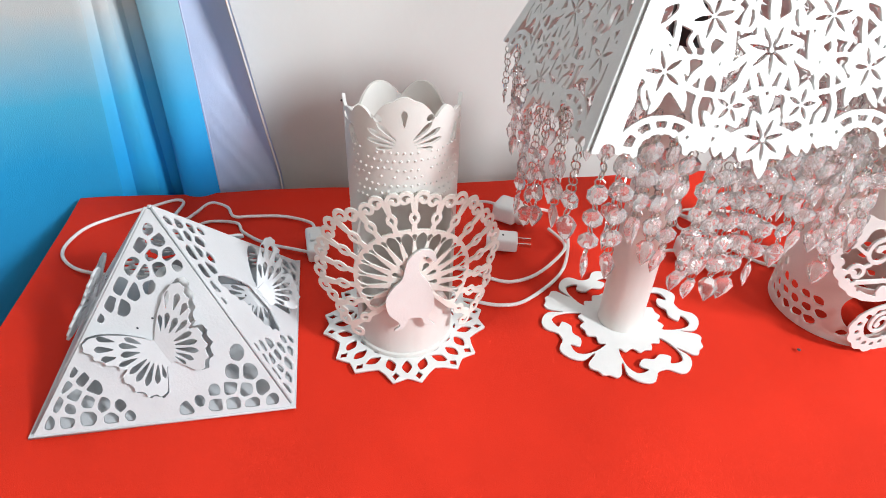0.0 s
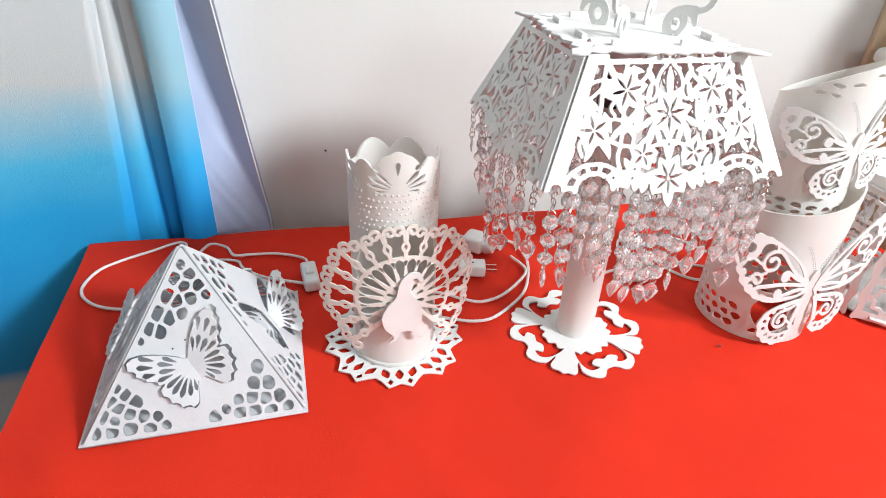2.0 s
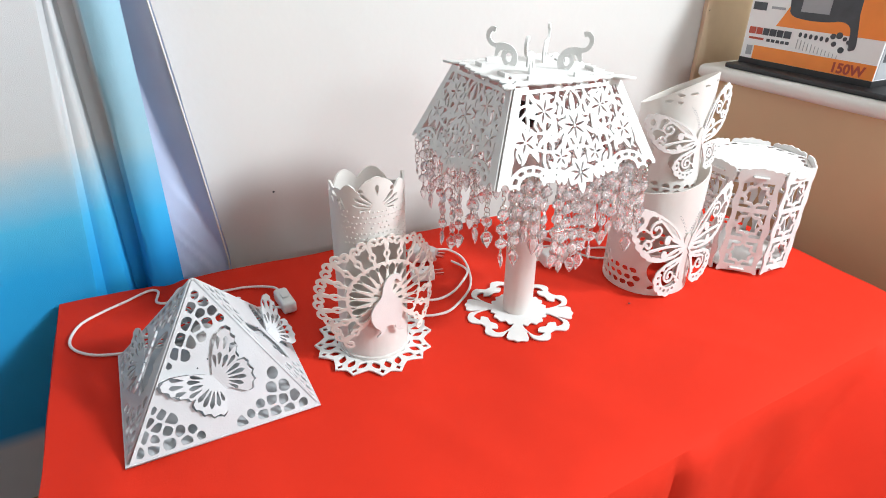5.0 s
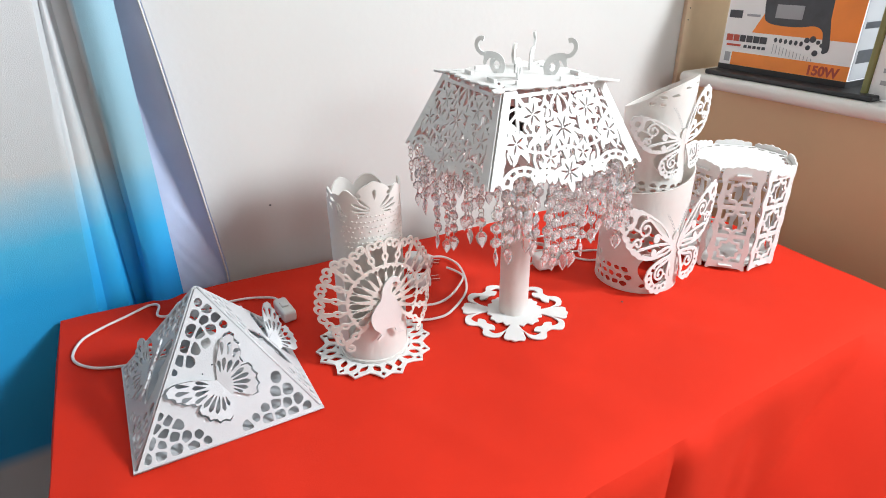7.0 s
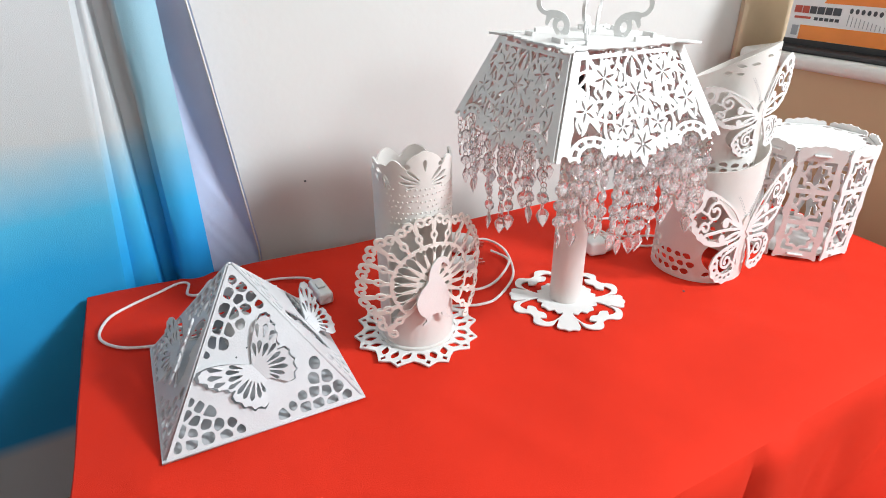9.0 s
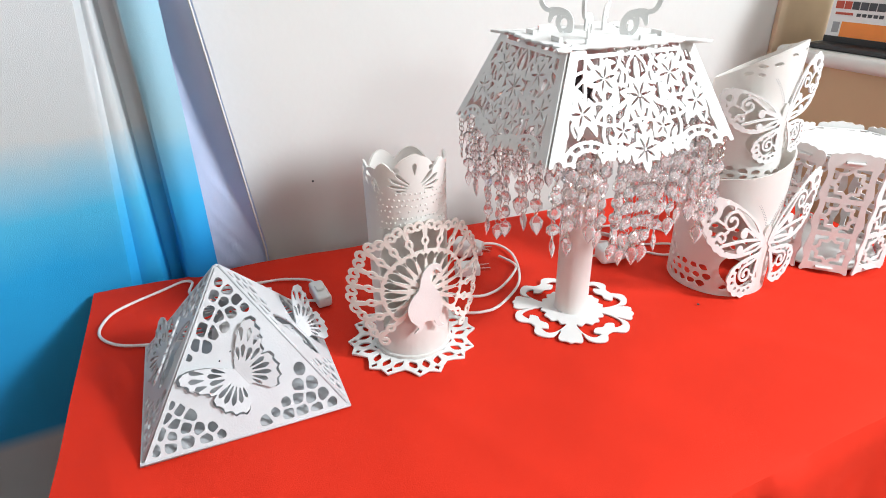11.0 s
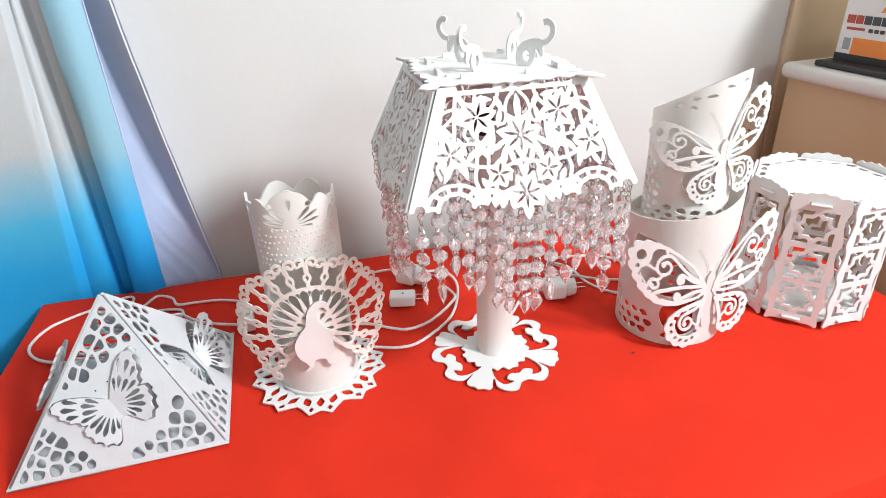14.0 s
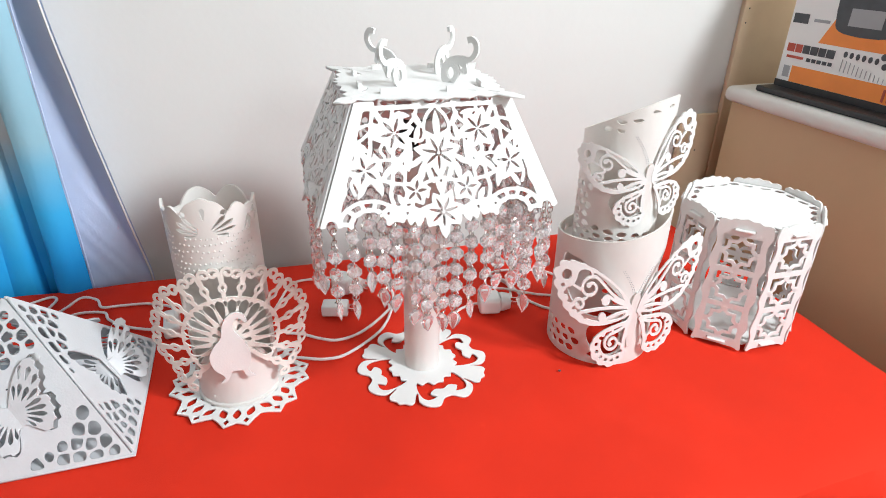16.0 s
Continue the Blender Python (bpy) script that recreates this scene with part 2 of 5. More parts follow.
def lathe(profile, n=40):
    """Turns (r, z) points round the z axis."""
    bm = bmesh.new()
    rows = [[bm.verts.new((r * math.cos(2 * math.pi * j / n), r * math.sin(2 * math.pi * j / n), z)) for j in range(n)] for r, z in profile]
    for a, b in zip(rows, rows[1:]):
        for j in range(n):
            bm.faces.new((a[j], a[(j + 1) % n], b[(j + 1) % n], b[j]))
    bmesh.ops.remove_doubles(bm, verts=bm.verts[:], dist=1e-6)
    bmesh.ops.recalc_face_normals(bm, faces=bm.faces[:])
    return bm


def circle(cx, cy, r, n=12, ry=None, turn=0.0):
    c, s = math.cos(turn), math.sin(turn)
    out = []
    for i in range(n):
        x, y = r * math.cos(2 * math.pi * i / n), (ry or r) * math.sin(2 * math.pi * i / n)
        out.append((cx + x * c - y * s, cy + x * s + y * c))
    return out


def drop_shape(ox, oy, ang, r0, r1, w, n=5):
    """A teardrop hole that points at (ox, oy), from r0 to r1 along the angle."""
    c, s = math.cos(ang), math.sin(ang)
    raw = [(r0, 0), (r0 + (r1 - r0) * .45, -w * .36), (r0 + (r1 - r0) * .8, -w * .5), (r1, -w * .15), (r1, w * .15), (r0 + (r1 - r0) * .8, w * .5), (r0 + (r1 - r0) * .45, w * .36)]
    return [(ox + x * c - y * s, oy + x * s + y * c) for x, y in smooth_loop(raw, 3)]


def spiral(cx, cy, r0, r1, a0, turns, n=18):
    return [(cx + (r0 + (r1 - r0) * i / n) * math.cos(a0 + 2 * math.pi * turns * i / n),
             cy + (r0 + (r1 - r0) * i / n) * math.sin(a0 + 2 * math.pi * turns * i / n)) for i in range(n + 1)]


def moved(pts, dx=0.0, dy=0.0, ang=0.0, k=1.0, flip=False):
    c, s = math.cos(ang), math.sin(ang)
    return [(dx + k * ((-x if flip else x) * c - y * s), dy + k * ((-x if flip else x) * s + y * c)) for x, y in pts]


def transform(bm, m):
    bmesh.ops.transform(bm, matrix=m, verts=bm.verts[:])
    return bm


# ---- room ----
NORTH, EAST, WEST, SOUTH, FLOOR_Z, CEIL_Z = 0.47, 1.84, -2.40, -2.60, -0.72, 2.20
solo("floor", box(WEST, EAST, SOUTH, NORTH, FLOOR_Z - 0.1, FLOOR_Z), FLOOR, "tan tiled floor under the table", "floor", "structure")
solo("ceiling", box(WEST, EAST, SOUTH, NORTH, CEIL_Z, CEIL_Z + 0.1), CEIL, "plain white painted ceiling", "ceiling", "structure")
solo("wall_north", box(WEST - .1, EAST + .1, NORTH, NORTH + 0.12, FLOOR_Z - .1, CEIL_Z + .1), WALL, "off-white painted wall behind the table", "wall", "structure")
# out of view: closes the room, its tone sets the fill light
solo("wall_west", box(WEST - .1, WEST, SOUTH, NORTH, FLOOR_Z - .1, CEIL_Z + .1), FILLWALL, "unseen pale side wall, tone set for bounce light", "wall", "structure")


def wall_with_opening(along_x, fixed, thick, a0, a1, o0, o1, z0, z1):
    """A wall with one window opening from o0 to o1 and from z0 to z1."""
    pieces = [(a0, o0, FLOOR_Z - .1, CEIL_Z + .1), (o1, a1, FLOOR_Z - .1, CEIL_Z + .1), (o0, o1, FLOOR_Z - .1, z0), (o0, o1, z1, CEIL_Z + .1)]
    bms = []
    for p, q, b, t in pieces:
        bms.append(box(p, q, fixed, fixed + thick, b, t) if along_x else box(fixed, fixed + thick, p, q, b, t))
    return join(*bms)


# also out of view, same fill tone
solo("wall_south", wall_with_opening(True, SOUTH - .12, .12, WEST, EAST, 0.85, 1.35, 0.96, 1.48), FILLWALL, "unseen pale wall with a window opening, tone set for bounce light", "wall", "structure")
solo("wall_east", wall_with_opening(False, EAST, .12, SOUTH, NORTH, -1.68, -1.16, 1.28, 1.80), WALL, "off-white painted wall with a window opening", "wall", "structure")
solo("baseboard", box(WEST, 0.9, NORTH - .012, NORTH - .001, FLOOR_Z, -0.40, 0.003), WOODEN, "pale wooden panel along the foot of the wall", "baseboard", "structure")

# ---- table and cloth ----
TX0, TX1, TY0, TY1 = -0.082, 1.178, -0.292, 0.405
table = thing("table", (0.55, 0.06, FLOOR_Z), "wooden table hidden under a red cloth", "table")
part("tabletop", box(TX0 + .01 - .55, TX1 - .01 - .55, TY0 + .085 - .06, TY1 - .01 - .06, .655, .690, 0.003), WOODEN, table)
for lx in (TX0 + .06, TX1 - .06):
    for ly in (TY0 + .13, TY1 - .06):
        part("leg", box(lx - .025 - .55, lx + .025 - .55, ly - .025 - .06, ly + .025 - .06, 0, .654, 0.003), WOODEN, table)


def tablecloth():
    """A cloth over the table: flat top with slight waves, rounded edges and hanging sides with folds."""
    bm = bmesh.new()
    nx, ny, drop, nd = 100, 56, 0.50, 22
    us = [-drop + drop * i / nd for i in range(nd)] + [1.0 * i / nx for i in range(nx + 1)] + [1 + drop * (i + 1) / nd for i in range(nd)]
    vs = [-drop + drop * i / nd for i in range(nd)] + [1.0 * i / ny for i in range(ny + 1)] + [1 + drop * (i + 1) / nd for i in range(nd)]
    grid = {}
    for i, u in enumerate(us):
        for j, v in enumerate(vs):
            uu, vv = min(max(u, 0), 1), min(max(v, 0), 1)
            xl, xr = TX0 - .008 * (1 - vv), TX1 + .012 * vv - 0.01 * (1 - vv)
            x = xl + (xr - xl) * uu
            yb, yf = 0.413 - .045 * uu, TY0 + .045 * uu
            y = yf + (yb - yf) * vv
            z = 0.0012 * math.sin(7 * x + 3 * y) * math.sin(5 * y) - 0.0012 + 0.0030 * noise.noise((x * 9, y * 9, 1.3)) + 0.0009 * noise.noise((x * 26 + y * 9, y * 14, 4.1))
            for ax_, ay_, bx_, by_, hgt in ((.29, .00, .40, -.24, .0034), (.02, .36, .30, .395, .0018), (.70, -.02, .86, -.24, .0028), (-.05, .05, .06, -.26, .0036), (.17, -.17, .33, -.25, .0030), (.90, .20, 1.15, .05, .0018)):
                # faint folds left from ironing and handling
                lx, ly = bx_ - ax_, by_ - ay_
                ll = math.hypot(lx, ly)
                along_, off = ((x - ax_) * lx + (y - ay_) * ly) / ll ** 2, ((x - ax_) * ly - (y - ay_) * lx) / ll
                z += hgt * math.exp(-(off / .016) ** 2) * math.exp(-((along_ - .5) / .45) ** 4)
            du = -u if u < 0 else (u - 1 if u > 1 else 0)
            dv = -v if v < 0 else (v - 1 if v > 1 else 0)
            d = max(du, dv)
            if d > 0:
                f = min(d / 0.12, 1)
                along = y if du >= dv else x
                wave = .4 * math.sin(along * 19 + 2.6) + 0.3 * math.sin(along * 37 + 2.1)
                out = 0.010 * (1 - math.exp(-d * 60)) + f * (0.016 + 0.014 * wave) * (1.0 if du < dv or u > 1 else 0.6)
                if dv > du and v < .5:
                    # one gathered fold where the cloth turns over the front edge
                    out += min(d / .03, 1) * (.007 * math.exp(-((x - .610) / .034) ** 2) - .010 * math.exp(-((x - .575) / .012) ** 2))
                    # it hangs in a little, and the corner's drape swings forward
                    out += .75 * min(max(x - 1.03 + .95 * d, 0), .16) * min(d / .04, 1) - .16 * min(d, .12)
                if du >= dv:
                    x += math.copysign(out, u - .5)
                if dv >= du:
                    y += math.copysign(min(out, 0.05) if v > .5 else out, v - .5) if v < .5 else 0.004
                z -= d if d > 0.012 else d * 0.85
            elif vv < .06:
                # the front edge sags softly before it falls
                e = (.06 - vv) / .06
                z -= 0.007 * e * e
            grid[i, j] = bm.verts.new((x, y, z))
    for i in range(len(us) - 1):
        for j in range(len(vs) - 1):
            bm.faces.new((grid[i, j], grid[i + 1, j], grid[i + 1, j + 1], grid[i, j + 1]))
    return bm


solo("tablecloth", tablecloth(), RED, "plain red cotton cloth hanging over the table edges", "tablecloth", smooth=True)

# ---- chest at the end of the table, with what stands on it ----
SHX, SHZ = 1.300, 0.268
chest = thing("chest", (1.56, -0.35, FLOOR_Z), "tan laminate chest with a rounded white top board", "cabinet")
part("body", box(SHX + .022 - 1.56, 1.78 - 1.56, -.55, .76, 0, SHZ - .031 - FLOOR_Z, 0.002), TAN, chest)
part("top", box(SHX - 1.56, 1.79 - 1.56, -.58, .765, SHZ - .03 - FLOOR_Z, SHZ - FLOOR_Z, 0.012, 4), SHELF, chest, "white board with a rounded edge", smooth=True)

# plywood panel on the wall behind the chest, and a low tan slab left of it
solo("low_tan_slab", box(1.252, 1.3455, NORTH - .010, NORTH - .0005, FLOOR_Z, .197, .004, 3), PLY, "low tan slab on the wall beside the chest", "panel", "structure", smooth=True)
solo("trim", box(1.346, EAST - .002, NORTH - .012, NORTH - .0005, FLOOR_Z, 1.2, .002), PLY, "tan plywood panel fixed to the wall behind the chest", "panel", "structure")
for px_, pz_ in ((1.358, .405), (1.356, .378), (1.30, .118)):
    solo("nail_hole", transform(lathe([(.0001, .0009), (.0013, .0006), (.0019, 0)], 8), pose(px_, NORTH - (.0122 if px_ > 1.33 else .0102), pz_, 90, 0, 0)), DARK, "tiny dark nail hole in the panel", "mark")


# ---- pyramid lamp ----
def pebble(cx, cy, w, h, turn, rng):
    """An uneven hole with blunt corners."""
    n = rng.choice((5, 6, 6, 7))
    raw = []
    for i in range(n):
        a = 2 * math.pi * (i + rng.uniform(-.30, .30)) / n
        k = rng.uniform(.86, 1.16)
        x, y = w / 2 * k * math.cos(a), h / 2 * k * math.sin(a)
        raw.append((cx + x * math.cos(turn) - y * math.sin(turn), cy + x * math.sin(turn) + y * math.cos(turn)))
    pts = []
    for i in range(n):
        p, q = raw[i], raw[(i + 1) % n]
        pts += [(p[0] + (q[0] - p[0]) * s, p[1] + (q[1] - p[1]) * s) for s in (.20, .5, .80)]
    return smooth_loop(pts, 2)


def clip_poly(poly, a, b, c):
    """Keeps the side a x + b y <= c."""
    out = []
    for i in range(len(poly)):
        p, q = poly[i], poly[(i + 1) % len(poly)]
        dp, dq = a * p[0] + b * p[1] - c, a * q[0] + b * q[1] - c
        if dp <= 0:
            out.append(p)
        if dp * dq < 0:
            t = dp / (dp - dq)
            out.append((p[0] + (q[0] - p[0]) * t, p[1] + (q[1] - p[1]) * t))
    return out


def inside_poly(p, poly):
    hit = False
    for i in range(len(poly)):
        (x0, y0), (x1, y1) = poly[i], poly[i - 1]
        if (y0 > p[1]) != (y1 > p[1]) and p[0] < (x1 - x0) * (p[1] - y0) / (y1 - y0) + x0:
            hit = not hit
    return hit


def set_apart(holes, wall):
    """Shrinks each hole about its middle until it keeps a wall's width from those before it; drops what gets too small."""
    out = []
    for hole in holes:
        mx, my = sum(p[0] for p in hole) / len(hole), sum(p[1] for p in hole) / len(hole)
        size = max(math.hypot(x - mx, y - my) for x, y in hole)
        close = [(o, c) for o, c, r in out if math.hypot(c[0] - mx, c[1] - my) < r + size + wall]
        for k in (1, .92, .84, .76, .68, .60, .52):
            trial = [(mx + (x - mx) * k, my + (y - my) * k) for x, y in hole]
            if all(math.hypot(x - u, y - v) > wall for o, c in close for x, y in trial for u, v in o) and not any(inside_poly(trial[0], o) or inside_poly(o[0], trial) for o, c in close):
                out.append((trial, (mx, my), size * k))
                break
    return [o for o, c, r in out]


def butterfly_outline(k, n=4):
    """Right half of a scalloped butterfly, then its mirror, as one loop."""
    half = [(.02, .14), (.07, .20), (.20, .33), (.35, .44), (.47, .485), (.54, .465), (.565, .40), (.525, .345), (.535, .28), (.485, .23), (.475, .17), (.41, .12), (.40, .06),
            (.35, .035), (.42, .0), (.435, -.07), (.405, -.12), (.41, -.195), (.36, -.235), (.345, -.305), (.285, -.325), (.25, -.375), (.18, -.36), (.115, -.26), (.06, -.17), (.025, -.16)]
    loop = smooth_loop(half + [(-x, y) for x, y in reversed(half)], n)
    return [(k * x * (1 + .006 * (-1) ** (i // 2)), k * y * (1 + .006 * (-1) ** (i // 2))) for i, (x, y) in enumerate(loop)]


def butterfly_holes(k):
    """Cells of the four wings: long ones from the body, a row of short ones along the upper wing's edge."""
    out = []
    for f in (1, -1):
        for a, r0, r1, w in ((56, .16, .33, .052), (43, .19, .36, .060), (27, .16, .34, .062), (47.5, .40, .575, .056), (36.5, .40, .575, .066), (25, .38, .52, .066), (12, .20, .38, .052),
                             (-7, .13, .34, .058), (-23, .13, .36, .060), (-39, .13, .365, .060), (-55, .14, .335, .056), (-69, .15, .29, .042)):
            out.append([(k * f * x, k * y) for x, y in drop_shape(.02, .03, radians(a), r0, r1, w, 3)])
    return out


def mosaic(centres, reach, wall, limits=()):
    """Blunt holes round the centres, parted by thin walls of even width."""
    out = []
    for i, (cx, cy, k) in enumerate(centres):
        cell = circle(cx, cy, reach * k * .92, 10, reach * k * 1.12, .4 * math.sin(7.3 * i))
        for j, (ox, oy, _) in enumerate(centres):
            d = math.hypot(ox - cx, oy - cy)
            if j == i or d > 3 * reach:
                continue
            nx, ny = (ox - cx) / d, (oy - cy) / d
            cell = clip_poly(cell, nx, ny, nx * (cx + ox) / 2 + ny * (cy + oy) / 2 - wall / 2)
        for a, b, c in limits:
            cell = clip_poly(cell, a, b, c)
        pts = []
        for (ax, ay), (bx, by) in zip(cell, cell[1:] + cell[:1]):
            if math.hypot(bx - ax, by - ay) > .0012:
                pts += [(ax + (bx - ax) * q, ay + (by - ay) * q) for q in (.22, .78)]
        if len(pts) > 5:
            out.append(smooth_loop(pts, 2))
    return out


def pyramid_lamp():
    lamp = thing("pyramid_lamp", (.11, .11, 0), "white painted board pyramid lamp with pebble holes and raised butterflies", "lamp")
    W, L = .11, .1933
    rng = random.Random(4)

    # three clusters of blunt holes: down from the top, and in both lower corners (millimetres and relative size)
    top = ((-1, 174, .7), (6, 163, .95), (-8, 160, 1), (0, 151, 1), (13, 150, 1), (-17, 142, 1.05), (-8, 136, 1), (5, 138, 1.05), (20, 139, .7),
           (-28, 125, 1.1), (-18, 119, 1.1), (-5, 122, .85), (-38, 110, 1), (-28, 106, 1), (-47, 99, .55))
    left = ((-73, 54, .65), (-67, 46, .95), (-57, 38, 1), (-80, 42, .95), (-74, 33, 1.05), (-88, 27, 1), (-63, 27, 1.1), (-50, 22, .95), (-79, 22, .8), (-96, 12, .85), (-81, 11, .95),
            (-64, 12, 1.05), (-46, 10, 1), (-37, 20, .75), (-30, 10, .7))
    right = ((65, 56, 1), (60, 39, 1), (74, 38, 1.05), (85, 22, 1), (56, 24, 1.05), (71, 21, 1.1), (43, 24, .8), (30, 16, .7), (42, 11, 1.05), (58, 10, 1.1), (75, 9, 1.05), (92, 9, .85), (18, 9, 1))
    hyp = math.hypot(W, L)
    limits = ((L / hyp, W / hyp, W * L / hyp - .0040), (-L / hyp, W / hyp, W * L / hyp - .0040), (0, -1, -.0050))
    holes = []
    for cluster in (top, left, right):
        holes += mosaic([(x / 1000 + rng.uniform(-.0006, .0006), y / 1000 + rng.uniform(-.0006, .0006), k) for x, y, k in cluster], .0075, .0030, limits)
    K, KF = .0945, .0890
    MID, LEAN = (.002, .065), radians(30)
    MID_R, LEAN_R = (.000, .053), radians(-20)

    def openings(mid, lean, slim=1.0):
        """The board keeps a bridge along the butterfly's body: two wing openings."""
        half = [(x, y) for x, y in butterfly_outline(K) if x > .050 * K]
        return [moved(half, *mid, lean), moved([(-.005 - (x - .005) * slim, y) for x, y in reversed(half)], *mid, lean)]

    outline = [(-W, 0), (W, 0), (.0012, L - .002), (-.0012, L - .002)]
    meshes = []
    for cuts in (openings(MID, LEAN), openings(MID_R, LEAN_R, .85)):
        keep = set_apart(cuts + holes, .0014)[len(cuts):]
        panel = sheet([outline] + keep + cuts, .003)
        me = bpy.data.meshes.new("panel")
        panel.to_mesh(me)
        panel.free()
        me.materials.append(GREYWHITE)
        meshes.append(me)

    def winged(fold_l, fold_r):
        """The butterfly with its two wings bent up from the body."""
        fly = sheet([butterfly_outline(KF)] + butterfly_holes(KF), .0025)
        slice_x(fly, -.6 * K, .6 * K, .1 * K)
        for v in fly.verts:
            x, z = v.co.x, v.co.z
            a = fold_r if x > 0 else fold_l
            v.co.x, v.co.z = x * math.cos(a) - z * math.sin(a) * (1 if x > 0 else -1) * min(abs(x) / .004, 1), abs(x) * math.sin(a) + z * math.cos(a)
        out = bpy.data.meshes.new("butterfly")
        fly.to_mesh(out)
        fly.free()
        out.materials.append(GREYWHITE)
        return out

    flies = [winged(.10, .16), winged(-1.42, .58), winged(.15, .15), winged(.18, .20)]
    tilt = math.degrees(math.atan2(.159, .11))
    for q in range(4):
        m = pose(0, 0, 0, 0, 0, 90 * q) @ pose(0, -.11, 0, tilt, 0, 0)
        part("panel", meshes[1 if q == 1 else 0], None, lamp, "", m)
        lift = (.0032, .0032, .0040, .0040)[q]
        mid, lean = (MID_R, -20) if q == 1 else (MID, 30)
        part("butterfly", flies[q], None, lamp, "raised butterfly-shaped cutout", m @ pose(*mid, lift, 0, 0, lean))
        part("stem", box(-.0025, .0025, -.008, .008, .001, lift + .0005), GREYWHITE, lamp, "", m @ pose(*mid, 0, 0, 0, lean))
        for sx, sy in ((-.019, .022), (-.006, .0295)):
            part("stud", box(-.0009, .0009, -.0009, .0009, .0025, .0034, .0003), DARK, lamp, "small dark dot", m @ pose(mid[0] + sx, mid[1] + sy, 0, 0, 0, 20))
    base = sheet([[(-.1128, -.1128), (.1128, -.1128), (.1128, .1128), (-.1128, .1128)]], .0026)
    part("base_board", base, GREYWHITE, lamp, "", pose(0, 0, .0005))
    bulb = lathe([(.0001, .088), (.012, .085), (.021, .073), (.024, .06), (.020, .046), (.013, .034), (.013, .03)], 24)
    part("bulb", bulb, PLASTIC, lamp, "white light bulb", smooth=True)
    part("socket", lathe([(.0001, .03), (.017, .03), (.017, .004), (.0001, .004)], 24), PLASTIC, lamp, "white plastic lamp socket", smooth=True)
    return lamp


pyramid_lamp()


# ---- lamp with a fan of feathers ----
def feather_fan(R):
    """Fan of lace feathers: a slotted disc with eyed stems and curled feather tips, centre at the origin."""
    rng = random.Random(7)
    N, A0, A1 = 17, -46, 226
    step_a = (A1 - A0) / (N - 1)
    zs = lambda: rng.uniform(0, .0006)
    arc = lambda r, a0, a1, n=60: [(r * math.cos(radians(a0 + (a1 - a0) * i / n)), r * math.sin(radians(a0 + (a1 - a0) * i / n))) for i in range(n + 1)]
    disc = [arc(.615 * R, A0 - 4, A1 + 4) + arc(.10 * R, A1 + 4, A0 - 4, 20)]
    for i in range(N - 1):
        # long slots that widen outwards between the ribs
        a = A0 + step_a * (i + .5)
        disc.append(drop_shape(0, 0, radians(a), .27 * R, .575 * R, .112 * R))
    for i in range(1, N - 1):
        # eyes where the ribs meet the ring
        a = A0 + step_a * i
        disc.append(drop_shape(0, 0, radians(a), .475 * R, .565 * R, .050 * R))
    for i in range(0, N, 2):
        a = A0 + step_a * i
        disc.append(drop_shape(0, 0, radians(a), .135 * R, .245 * R, .060 * R))
    bits = [sheet(disc, .0022)]
    for i in range(N):
        a = radians(A0 + step_a * i)
        c, s = math.cos(a), math.sin(a)

        def to(p):
            return [(x * c - y * s, x * s + y * c) for x, y in p]

        k = 1.0 + .025 * math.sin(i * 2.4)
        bits.append(ribbon(to([(.595 * R, 0), (.700 * R, 0)]), .060 * R, .0022, zs(), taper=.042 * R))
        eye = smooth_loop([(.680 * R, 0), (.735 * R, .038 * R), (.780 * R, .026 * R), (.800 * R, 0), (.780 * R, -.026 * R), (.735 * R, -.038 * R)], 3)
        bits.append(ribbon(to(eye), .036 * R, .0023, zs(), closed=True))
        for f in (1, -1):
            # each tip parts into two rams' horns that turn outwards and down
            curl = smooth_loop([(.785 * R, 0), (.850 * R * k, f * .012 * R), (.905 * R * k, f * .016 * R), (.950 * R * k, f * .020 * R)], 3, False)[:-1]
            curl += spiral(.935 * R * k, f * .088 * R, .070 * R, .030 * R, -f * math.pi / 2 + f * .25, f * .92, 16)
            bits.append(ribbon(to(curl), .042 * R, .0023, zs(), taper=.034 * R))
            bits.append(sheet([to(circle(curl[-1][0], curl[-1][1], .027 * R, 8))], .0028))
    return join(*bits)


def bird_shape():
    """Plain silhouette with a round body and a bowed neck, feet at the bottom."""
    pts = [(-.0160, .0000), (-.0105, .0050), (-.0115, .0105), (-.0190, .0190), (-.0225, .0290), (-.0225, .0400), (-.0160, .0520), (-.0080, .0610), (-.0055, .0700), (-.0035, .0790), (.0010, .0870), (.0080, .0925), (.0150, .0930),
           (.0205, .0895), (.0235, .0800), (.0195, .0805), (.0160, .0850), (.0105, .0845), (.0075, .0770), (.0085, .0680), (.0150, .0580), (.0195, .0470), (.0220, .0350), (.0205, .0230), (.0165, .0150), (.0190, .0075), (.0235, .0030),
           (.0165, .0030), (.0120, .0080), (.0105, .0135), (-.0010, .0140), (-.0040, .0080), (-.0085, .0020)]
    return smooth_loop(pts, 3)


